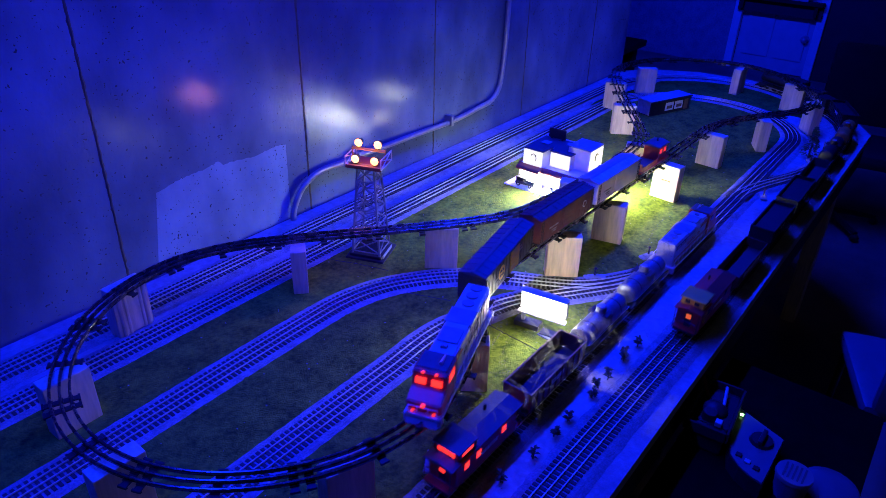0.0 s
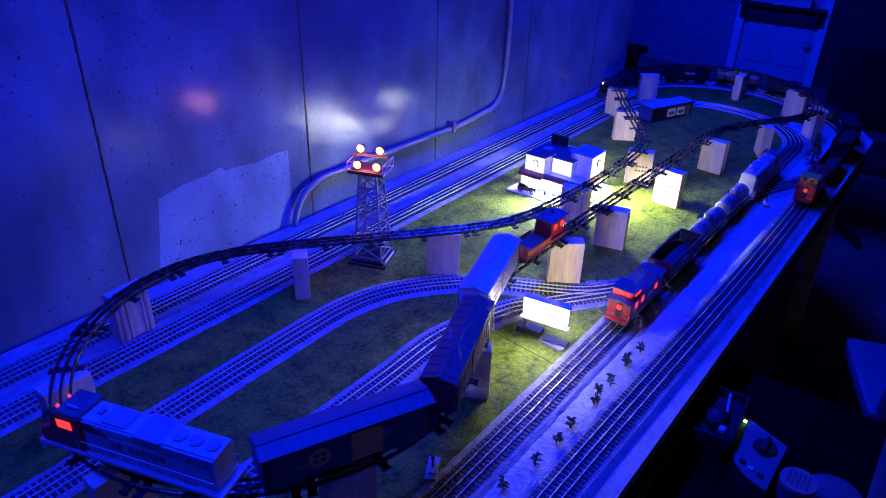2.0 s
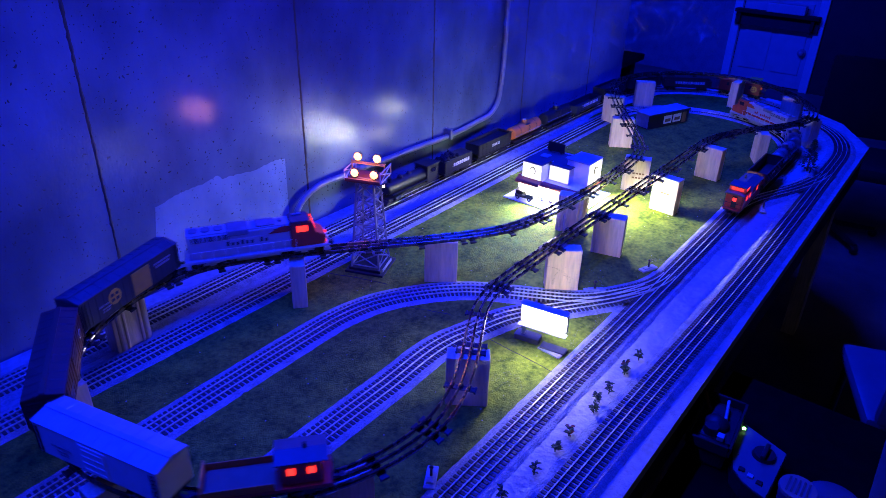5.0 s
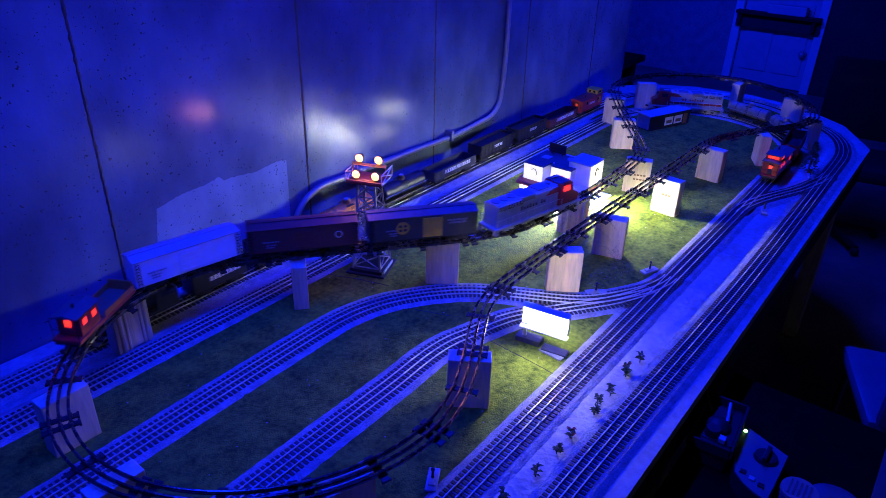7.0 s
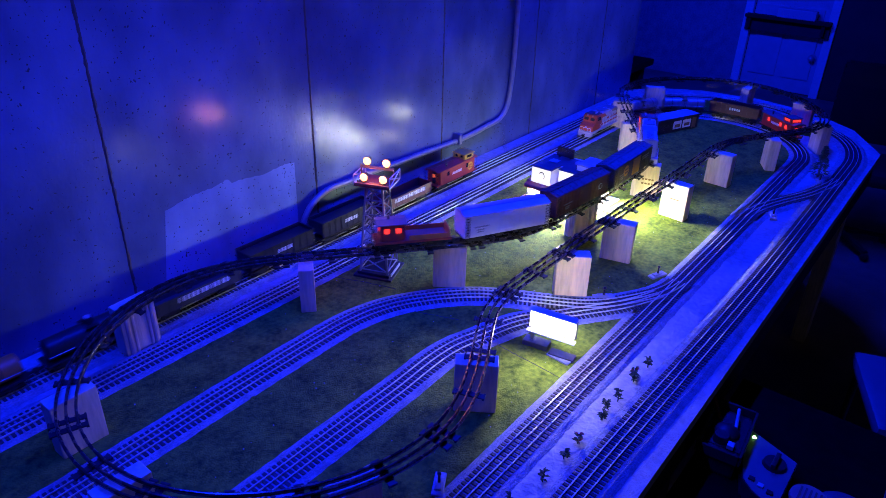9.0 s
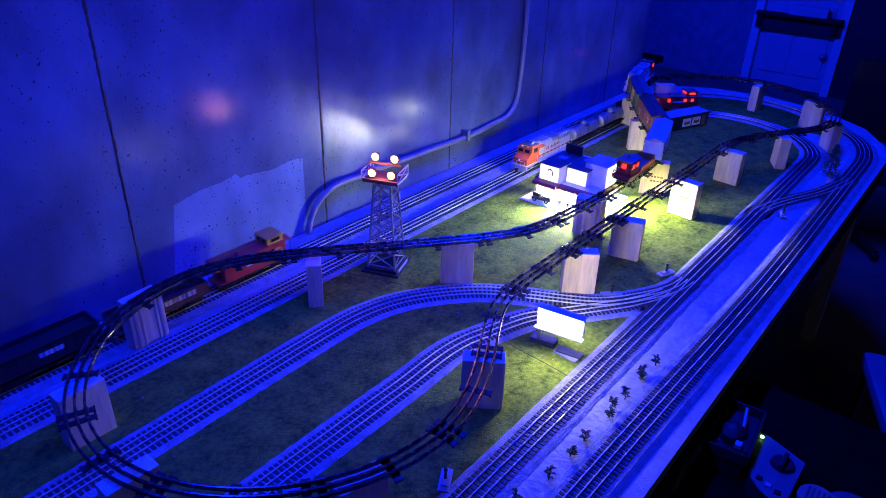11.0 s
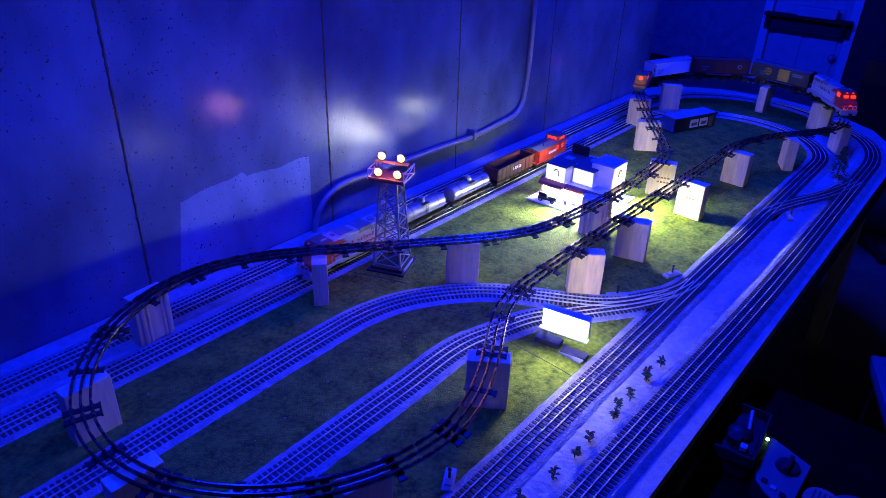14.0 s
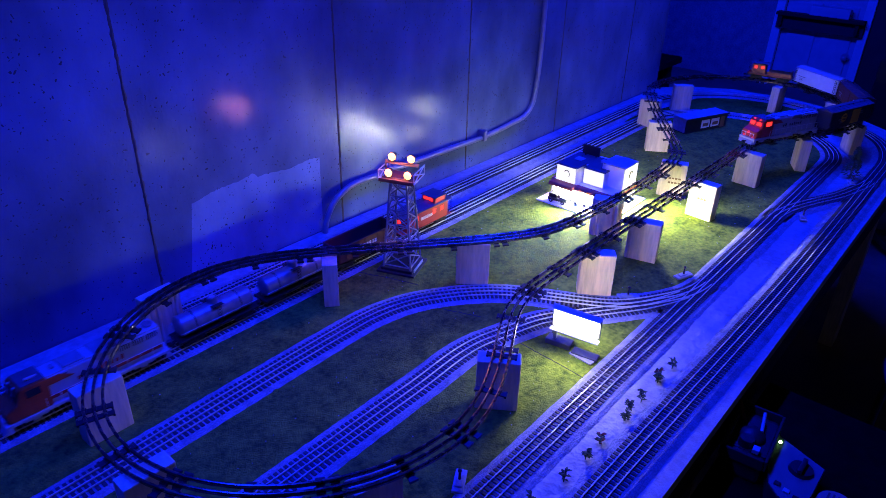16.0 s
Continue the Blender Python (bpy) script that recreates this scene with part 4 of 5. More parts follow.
    for y in (1.94, 2.5):
        part("leg", box(B(), 4.35, 4.42, y, y + 0.07, -0.9, -0.141), M["dark"], bench)
        part("leg", box(B(), 4.68, 4.75, y, y + 0.07, -0.9, -0.141), M["dark"], bench)


# ---- smoke of the locomotives ----
def smoke_wisp(x, y, z, size, seed):
    """A curl of thin smoke, one rigid piece."""
    r = random.Random(seed)
    w = thing("smoke_wisp", "thin curl of pale smoke hanging over the track", "smoke", pose(x, y, z, 0, 0, r.uniform(0, 360)), group="locomotive smoke")
    for k in range(7):
        bm, rows, n = B(), [], 30
        a0, turn, lift, rad = r.uniform(0, 6.28), r.choice((-1, 1)) * r.uniform(1.5, 5.0), r.uniform(0.4, 1.3) * size, r.uniform(0.2, 0.75) * size
        ox, oy = r.uniform(-0.4, 0.4) * size, r.uniform(-0.4, 0.4) * size
        for i in range(n + 1):
            u = i / n
            q = a0 + turn * u
            c = Vector((ox + rad * (0.4 + u) * math.cos(q), oy + rad * (0.4 + u) * math.sin(q), lift * u + 0.1 * size * math.sin(5 * u + a0)))
            wd, th = size * (0.008 + 0.05 * math.sin(math.pi * u) ** 2), size * 0.008
            d = Vector((math.cos(q), math.sin(q), 0.8)).normalized()
            e = Vector((-math.sin(q), math.cos(q), 0.3)).cross(d).normalized()
            rows.append([bm.verts.new(c + d * wd), bm.verts.new(c + e * th), bm.verts.new(c - d * wd), bm.verts.new(c - e * th)])
        for a, b in zip(rows, rows[1:]):
            for j in range(4):
                bm.faces.new((a[j], a[(j + 1) % 4], b[(j + 1) % 4], b[j]))
        part("strand", bm, M["smoke"], w, smooth=True)
    return w


SMOKE = []


def smoke():
    spots = [(1.17, .56, .05, .075), (1.08, .47, .08, .08), (1.02, .52, .05, .07), (.92, .60, .12, .06), (1.22, .44, .08, .08), (1.36, .43, .08, .08), (.95, .46, .07, .07), (1.52, .45, .08, .08),
             (1.10, .43, .06, .07), (1.16, .40, .05, .06), (1.00, .46, .06, .08), (.90, .50, .05, .07), (1.14, .60, .03, .05), (.86, .62, .08, .07), (.80, .50, .05, .10), (.73, .53, .05, .09), (.84, .44, .04, .10), (.77, .60, .09, .08), (1.05, .42, .04, .11)]
    for i, (x, y, z, size) in enumerate(spots):
        SMOKE.append((smoke_wisp(x, y, z + 0.045, size, 40 + i), x, y, z + 0.045, i))


# ---- rolling stock: x forward, the origin on the rails under the middle ----
TRUCKS = []


def bogie(car, x, paint="blackmetal"):
    """A swivelling truck with two axles under a car."""
    t = part("truck", box(B(), -0.014, 0.014, -0.010, 0.010, 0.010, 0.017, 0.001), M["blackmetal"], car, m=pose(x, 0, 0))
    for sy in (-1, 1):
        bm = B()
        y = sy * 0.0205
        box(bm, -0.026, 0.026, y - 0.002, y + 0.002, 0.009, 0.014, 0.001), box(bm, -0.008, 0.008, y - 0.0025, y + 0.0025, 0.005, 0.017, 0.001)
        part("side_frame", bm, M[paint], t)
    for ax in (-0.018, 0.018):
        bm = B()
        cyl(bm, (ax, -0.018, 0.0088), (ax, -0.014, 0.0088), 0.0088, 0.0088, 16), cyl(bm, (ax, 0.014, 0.0088), (ax, 0.018, 0.0088), 0.0088, 0.0088, 16)
        cyl(bm, (ax, -0.0139, 0.0088), (ax, 0.0139, 0.0088), 0.002, seg=8)
        part("wheelset", bm, M["blackmetal"], t)
    TRUCKS.append((car, t, x))
    return t


def coupler(car, x):
    s = 1 if x > 0 else -1
    bm = B()
    box(bm, min(x, x + s * 0.016), max(x, x + s * 0.016), -0.003, 0.003, 0.011, 0.015), box(bm, min(x + s * 0.011, x + s * 0.018), max(x + s * 0.011, x + s * 0.018), -0.006, 0.006, 0.009, 0.017, 0.001)
    part("coupler", bm, M["blackmetal"], car)


def car_base(name, label, length, group, inset=0.045):
    c = thing(name, label, name.replace("_", " "), group=group)
    part("underframe", box(B(), -length / 2, length / 2, -0.026, 0.026, 0.0175, 0.0225, 0.001), M["blackmetal"], c)
    for s in (-1, 1):
        bogie(c, s * (length / 2 - inset))
        coupler(c, s * length / 2)
    return c


def bars(c, x0, z0, n, length, side, material, half=0.0322):
    """Lettering too small to read, as short bars on the side."""
    bm = B()
    for i in range(n):
        y = side * half
        box(bm, x0 + i * length * 1.5, x0 + i * length * 1.5 + length, min(y, y + side * 0.0005), max(y, y + side * 0.0005), z0, z0 + length * 1.6)
    part("lettering", bm, material, c)


def boxcar(label, body, roof, door, length=0.262, ribs=True, emblem=None, door_at=0.0, group="elevated train"):
    c = car_base("boxcar", label, length, group)
    L, w, h = length / 2, 0.0315, 0.084
    sh = part("body", box(B(), -L, L, -w, w, 0.0228, h, 0.0012), M[body], c)
    if ribs:
        bm = B()
        n = 15
        for i in range(n + 1):
            x = -L + 0.004 + (length - 0.008) * i / n
            for s in (-1, 1):
                box(bm, x - 0.0012, x + 0.0012, min(s * w, s * (w + 0.0011)), max(s * w, s * (w + 0.0011)), 0.026, h - 0.003)
        for s in (-1, 1):
            for i in range(9):
                box(bm, min(s * L, s * (L + 0.0012)), max(s * L, s * (L + 0.0012)), -w + 0.003, w - 0.003, 0.028 + i * 0.006, 0.030 + i * 0.006)
        part("ribs", bm, M[body], sh)
    bm = prism(B(), [(-w - 0.001, h + 0.0005), (w + 0.001, h + 0.0005), (w + 0.001, h + 0.002), (0.004, h + 0.0085), (-0.004, h + 0.0085), (-w - 0.001, h + 0.002)], -L - 0.001, L + 0.001)
    for i in range(11):
        x = -L + 0.012 + (length - 0.024) * i / 10
        for s in (-1, 1):
            cyl(bm, (x, s * 0.006, h + 0.0085), (x, s * (w - 0.001), h + 0.0031), 0.0007, seg=5)
    part("roof", bm, M[roof], c)
    part("roof_walk", box(B(), -L, L, -0.0045, 0.0045, h + 0.009, h + 0.0105), M[roof], c)
    for s in (-1, 1):
        y0, y1 = sorted((s * (w + 0.0002), s * (w + 0.0022)))
        d = part("sliding_door", box(B(), s * door_at * -1 - 0.026, s * door_at * -1 + 0.026, y0, y1, 0.026, h - 0.004, 0.0008), M[door], c)
        bm = B()
        for k in range(4):
            box(bm, -s * door_at - 0.022, -s * door_at + 0.022, min(s * (w + 0.0022), s * (w + 0.003)), max(s * (w + 0.0022), s * (w + 0.003)), 0.032 + 0.013 * k, 0.034 + 0.013 * k)
        part("door_rib", bm, M[door], d)
        part("ladder", ladder(L - 0.008, s * (w + 0.0018), 0.026, h - 0.002), M["blackmetal"], c)
        part("ladder", ladder(-L + 0.008, s * (w + 0.0018), 0.026, h - 0.002), M["blackmetal"], c)
        if emblem:
            x, mt, r = emblem
            y = s * (w + 0.0013)
            e = part("emblem", disc(B(), x * s, y, 0.057, r, s, 0.0005), M[mt], c, "round painted emblem")
            if mt == "yellow":
                bm = B()
                y0, y1 = sorted((y + s * 0.0007, y + s * 0.0011))
                for q in (-1, 1):
                    box(bm, x * s + q * 0.0062 - 0.0042, x * s + q * 0.0062 + 0.0042, y0, y1, 0.0595, 0.066)
                    box(bm, x * s + q * 0.0062 - 0.0042, x * s + q * 0.0062 + 0.0042, y0, y1, 0.048, 0.0545)
                part("emblem_field", bm, M[body], e)
            else:
                y0 = y + s * 0.0007
                part("emblem_ring", disc(B(), x * s, y0, 0.057, r * 0.72, s, 0.0004), M[body], e)
        lx = -0.1 if s < 0 else 0.05
        bars(c, lx, 0.050, 11, 0.0026, s, M["plaster"], w + 0.0012), bars(c, lx + 0.008, 0.042, 7, 0.0022, s, M["plaster"], w + 0.0012), bars(c, lx + 0.008, 0.036, 6, 0.0022, s, M["plaster"], w + 0.0012)
        if emblem and emblem[1] == "yellow":
            bars(c, -s * 0.062, 0.066, 12, 0.003, s, M["plaster"], w + 0.0012), bars(c, -s * 0.066, 0.058, 9, 0.0034, s, M["plaster"], w + 0.0012)
    return c


def ladder(x, y, z0, z1):
    bm = B()
    for dx in (-0.004, 0.004):
        box(bm, x + dx - 0.0006, x + dx + 0.0006, y - 0.0006, y + 0.0006, z0, z1)
    k = z0 + 0.005
    while k < z1:
        box(bm, x - 0.004, x + 0.004, y - 0.0006, y + 0.0006, k, k + 0.001)
        k += 0.008
    return bm


def diesel(label, group, nose="red", lit=True):
    """A road diesel with a wide nose: cab at the front, long hood behind."""
    c = thing("diesel_locomotive", label, "locomotive", Matrix.Diagonal((0.9, 1, 1, 1)), group)
    L, w = 0.19, 0.0335
    bm = B()
    box(bm, -L, L, -w, w, 0.020, 0.027, 0.001)
    part("frame", bm, M["silver"], c)
    bogie(c, 0.125, "silver"), bogie(c, -0.125, "silver"), coupler(c, L), coupler(c, -L)
    part("fuel_tank", box(B(), -0.06, 0.06, -0.021, 0.021, 0.006, 0.0198, 0.004), M["silver"], c)
    hood = part("hood", box(B(), -L + 0.012, 0.088, -0.025, 0.025, 0.0273, 0.087, 0.003), M["silver"], c)
    part("hood_top", box(B(), -L + 0.012, 0.088, -0.022, 0.022, 0.0873, 0.0905, 0.001), M["silver"], c)
    bm = B()
    for x in (-0.16, -0.128, -0.096):
        cyl(bm, (x, 0, 0.0908), (x, 0, 0.0935), 0.0125, seg=16)
    box(bm, -0.075, -0.02, -0.027, 0.027, 0.078, 0.092, 0.002), box(bm, 0.0, 0.05, -0.02, 0.02, 0.0908, 0.094, 0.002), box(bm, 0.06, 0.07, -0.006, 0.006, 0.0908, 0.096, 0.001)
    part("roof_equipment", bm, M["steel"], c)
    for s in (-1, 1):
        y0, y1 = sorted((s * 0.0252, s * 0.0262))
        for i in range(11):
            x = -L + 0.022 + i * 0.0235
            part("hood_door", box(B(), x, x + 0.019, y0, y1, 0.034, 0.070), M["silver"], hood)
        y0, y1 = sorted((s * 0.0263, s * 0.0268))
        if not lit:
            part("stripe", box(B(), -L + 0.016, 0.088, y0, y1, 0.038, 0.047), M["red"], c, "red painted stripe")
        y0, y1 = sorted((s * 0.0269, s * 0.0273))
        bm = B()
        for i, tall in enumerate((1, 0, 0, 1, 0, 0, 2, 1, 0)):
            if tall < 2:
                box(bm, -0.080 + i * 0.0125, -0.080 + i * 0.0125 + 0.0075, y0, y1, 0.055, 0.0665 if tall else 0.063)
        part("lettering", bm, M["darkroof" if lit else "red"], c)
        y0, y1 = sorted((s * 0.0252, s * 0.0264))
        for gx in (-0.168, -0.134, -0.100):
            g = part("grille", box(B(), gx, gx + 0.028, y0, y1, 0.0725, 0.084), M["blackmetal"], hood, "dark radiator grille")
            bm = B()
            for k in range(4):
                box(bm, gx + 0.001, gx + 0.027, min(s * 0.0265, s * 0.0269), max(s * 0.0265, s * 0.0269), 0.0738 + 0.0026 * k, 0.0748 + 0.0026 * k)
            part("louvre", bm, M["silver"], g)
        part("air_filter", box(B(), 0.045, 0.082, y0, y1, 0.071, 0.083), M["darkroof"], hood)
        a = [(0.0878, 0.0715), (0.0878, 0.0868), (0.062, 0.0868), (0.030, 0.0715)]
        bm = B()
        f, k = [bm.verts.new((x, s * 0.0268, z)) for x, z in a], [bm.verts.new((x, s * 0.0253, z)) for x, z in a]
        bm.faces.new(f), bm.faces.new(k[::-1])
        for e in range(4):
            bm.faces.new((f[e], k[e], k[(e + 1) % 4], f[(e + 1) % 4]))
        bmesh.ops.recalc_face_normals(bm, faces=bm.faces)
        part("painted_chevron", bm, M[nose], hood, "red painted chevron")
        bm = B()
        yy = s * 0.0315
        for i in range(10):
            x = -L + 0.012 + i * 0.031
            cyl(bm, (x, yy, 0.027), (x, yy, 0.050), 0.0007, seg=5)
        cyl(bm, (-L + 0.012, yy, 0.050), (0.091, yy, 0.050), 0.0007, seg=5)
        part("handrail", bm, M["white"], c)
        part("step_well", box(B(), L - 0.014, L - 0.002, min(s * 0.022, s * 0.034), max(s * 0.022, s * 0.034), 0.008, 0.0198, 0.001), M["silver"], c)
        part("step_well", box(B(), -L + 0.002, -L + 0.014, min(s * 0.022, s * 0.034), max(s * 0.022, s * 0.034), 0.008, 0.0198, 0.001), M["silver"], c)
    cab = part("cab", prism_x(B(), [(0.0885, 0.0273), (0.180, 0.0273), (0.184, 0.050), (0.156, 0.062), (0.148, 0.0895), (0.142, 0.093), (0.0885, 0.093)], 0.031), M[nose], c, "bright red cab and nose")
    part("cab_roof", box(B(), 0.09, 0.141, -0.027, 0.027, 0.0933, 0.095, 0.001), M["darkroof"], cab)
    part("horn", cyl(B(), (0.10, 0.012, 0.098), (0.125, 0.012, 0.098), 0.0018, 0.0034, 8), M["silver"], cab)
    part("horn_stand", box(B(), 0.105, 0.109, 0.010, 0.014, 0.0952, 0.0972), M["silver"], cab)
    part("nose_door", box(B(), 0.1822, 0.1836, -0.010, 0.004, 0.029, 0.045, 0.0004), M[nose], cab)
    for s in (-1, 1):
        part("ditch_light", ball(B(), (0.1845, s * 0.019, 0.0305), 0.0026, seg=8), M["redlit" if lit else "silver"], cab)
    for s in (-1, 1):
        part("windshield", slab((0.1555, s * 0.0145, 0.0755), 0.0013, 0.0195, 0.012, 16), M["redlit" if lit else "glass"], cab, "red-lit windshield pane" if lit else "dark windshield pane")
        y0, y1 = sorted((s * 0.0312, s * 0.0318))
        part("side_window", box(B(), 0.105, 0.135, y0, y1, 0.068, 0.084), M["redlit" if lit else "glass"], cab, "red-lit side window" if lit else "dark side window")
        part("number_light", ball(B(), (0.150, s * 0.012, 0.090), 0.003), M["redlit" if lit else "silver"], cab)
    part("headlight", ball(B(), (0.1865, 0, 0.046), 0.0042), M["redlit" if lit else "silver"], cab, "glowing red headlight" if lit else "unlit headlight", True)
    part("pilot", prism_x(B(), [(0.178, 0.006), (0.196, 0.006), (0.188, 0.0198), (0.178, 0.0198)], 0.03), M["silver"], c)
    bm = B()
    for s in (-0.026, -0.01, 0.01, 0.026):
        cyl(bm, (0.1885, s, 0.020), (0.1885, s, 0.044), 0.0008, seg=5)
    cyl(bm, (0.1885, -0.026, 0.044), (0.1885, 0.026, 0.044), 0.0008, seg=5)
    part("front_rail", bm, M["white"], c)
    return c


def prism_x(bm, outline, half):
    """A solid with the outline (x, z) carried across the width."""
    a = [bm.verts.new((x, -half, z)) for x, z in outline]
    b = [bm.verts.new((x, half, z)) for x, z in outline]
    n = len(a)
    bm.faces.new(a), bm.faces.new(b[::-1])
    for i in range(n):
        bm.faces.new((a[i], b[i], b[(i + 1) % n], a[(i + 1) % n]))
    bmesh.ops.recalc_face_normals(bm, faces=bm.faces)
    bmesh.ops.bevel(bm, geom=list(bm.edges), offset=0.002, segments=2, affect="EDGES")
    return bm


def slab(c, dx, dy, dz, lean):
    bm = B()
    box(bm, -dx / 2, dx / 2, -dy / 2, dy / 2, -dz / 2, dz / 2, 0.0004)
    bmesh.ops.transform(bm, matrix=Matrix.Translation(c) @ Matrix.Rotation(radians(-lean), 4, "Y"), verts=bm.verts)
    return bm


def work_caboose(group):
    L = 0.100
    c = car_base("work_caboose", "red work caboose with lit cab and low-sided deck", 2 * L, group, 0.04)
    part("deck", box(B(), -L, L, -0.030, 0.030, 0.0228, 0.030, 0.001), M["red"], c)
    cab = part("cab", box(B(), -L + 0.016, -0.022, -0.025, 0.025, 0.0303, 0.074, 0.0015), M["red"], c)
    part("cab_roof", prism(B(), [(-0.028, 0.0743), (0.028, 0.0743), (0.028, 0.0762), (0, 0.082), (-0.028, 0.0762)], -L + 0.006, -0.014), M["darkroof"], cab)
    for s in (-1, 1):
        y0, y1 = sorted((s * 0.0252, s * 0.0260))
        for x in (-0.074, -0.044):
            part("window", box(B(), x, x + 0.012, y0, y1, 0.052, 0.065), M["redlit"], cab, "red-lit window")
        y0, y1 = sorted((s * 0.0285, s * 0.030))
        part("deck_side", box(B(), -0.012, L - 0.004, y0, y1, 0.0303, 0.044, 0.0005), M["orange"], c)
    part("end_window", box(B(), -L + 0.0145, -L + 0.0157, -0.007, 0.007, 0.052, 0.067), M["redlit"], cab, "red-lit window")
    part("smoke_jack", cyl(B(), (-0.06, 0, 0.079), (-0.06, 0, 0.090), 0.003, seg=8), M["black"], cab)
    part("end_wall", box(B(), L - 0.008, L - 0.005, -0.028, 0.028, 0.0303, 0.054, 0.0006), M["orange"], c, "orange end bulkhead")
    part("deck_floor", box(B(), -0.013, L - 0.009, -0.0275, 0.0275, 0.0303, 0.0318), M["brown"], c)
    bm = B()
    for x, y in ((-L + 0.002, -0.027), (-L + 0.002, 0.027)):
        cyl(bm, (x, y, 0.030), (x, y, 0.078), 0.0008, seg=5)
    cyl(bm, (-L + 0.002, -0.027, 0.052), (-L + 0.002, 0.027, 0.052), 0.0008, seg=5)
    part("end_rail", bm, M["blackmetal"], c)
    return c


def caboose(label, group, body, cupola, lit=True, length=0.225, cup_at=-0.06):
    L = length / 2
    c = car_base("caboose", label, length, group, 0.042)
    sh = part("body", box(B(), -L + 0.018, L - 0.018, -0.0295, 0.0295, 0.0228, 0.074, 0.0015), M[body], c)
    part("platform", box(B(), -L, L, -0.0295, 0.0295, 0.0226, 0.0252, 0.0006), M[body], c)
    part("roof", prism(B(), [(-0.032, 0.0745), (0.032, 0.0745), (0.032, 0.0765), (0, 0.083), (-0.032, 0.0765)], -L + 0.002, L - 0.002), M["darkroof" if lit else body], c)
    cu = part("cupola", box(B(), cup_at - 0.026, cup_at + 0.026, -0.027, 0.027, 0.0780, 0.096, 0.0015), M[cupola], c)
    part("cupola_roof", box(B(), cup_at - 0.029, cup_at + 0.029, -0.030, 0.030, 0.0963, 0.099, 0.0012), M["darkroof" if lit else cupola], cu)
    win = M["redlit"] if lit else M["glass"]
    for s in (-1, 1):
        for y in (-0.019, -0.006, 0.007) if lit else (-0.016, 0.006):
            x0, x1 = sorted((cup_at + s * 0.0263, cup_at + s * 0.0272))
            part("cupola_window", box(B(), x0, x1, y, y + 0.011, 0.0845, 0.0935), win, cu, "red-lit cupola window" if lit else "")
        y0, y1 = sorted((s * 0.0298, s * 0.0304))
        for x in (-0.07, -0.035, 0.045) if lit else (-0.06, 0.05):
            part("window", box(B(), x, x + 0.012, y0, y1, 0.050, 0.065), win, sh, "red-lit window" if lit else "")
        y0, y1 = sorted((s * 0.0272, s * 0.0278))
        part("cupola_side_window", box(B(), cup_at - 0.015, cup_at + 0.015, y0, y1, 0.0845, 0.0935), win, cu)
        bars(c, -0.02, 0.046, 6, 0.006, s, M["white"], 0.0298)
        x0, x1 = sorted((s * (L - 0.0178), s * (L - 0.017)))
        part("end_door", box(B(), x0, x1, -0.008, 0.008, 0.026, 0.066), M["black"], sh)
        part("marker_window", box(B(), min(s * (L - 0.0168), s * (L - 0.016)), max(s * (L - 0.0168), s * (L - 0.016)), -0.006, 0.006, 0.048, 0.06), M["redlit" if lit else "orangelit"], sh)
        bm = B()
        for y in (-0.028, 0.028):
            cyl(bm, (s * (L - 0.002), y, 0.025), (s * (L - 0.002), y, 0.0745), 0.0008, seg=5)
        cyl(bm, (s * (L - 0.002), -0.028, 0.046), (s * (L - 0.002), 0.028, 0.046), 0.0008, seg=5)
        part("end_rail", bm, M["blackmetal"], c)
    if not lit:
        for s in (-1, 1):
            e = part("emblem", disc(B(), -0.072, s * 0.0298, 0.050, 0.015, s, 0.0005), M["yellow"], sh, "round yellow painted emblem")
            bm = B()
            y0, y1 = sorted((s * 0.0305, s * 0.0309))
            for q in (-1, 1):
                for z0 in (0.0515, 0.0425):
                    box(bm, -0.072 + q * 0.0052 - 0.0034, -0.072 + q * 0.0052 + 0.0034, y0, y1, z0, z0 + 0.006)
            part("emblem_field", bm, M[body], e)
    part("smoke_jack", cyl(B(), (0.05, 0.015, 0.078), (0.05, 0.015, 0.092), 0.003, seg=8), M["black"], c)
    return c


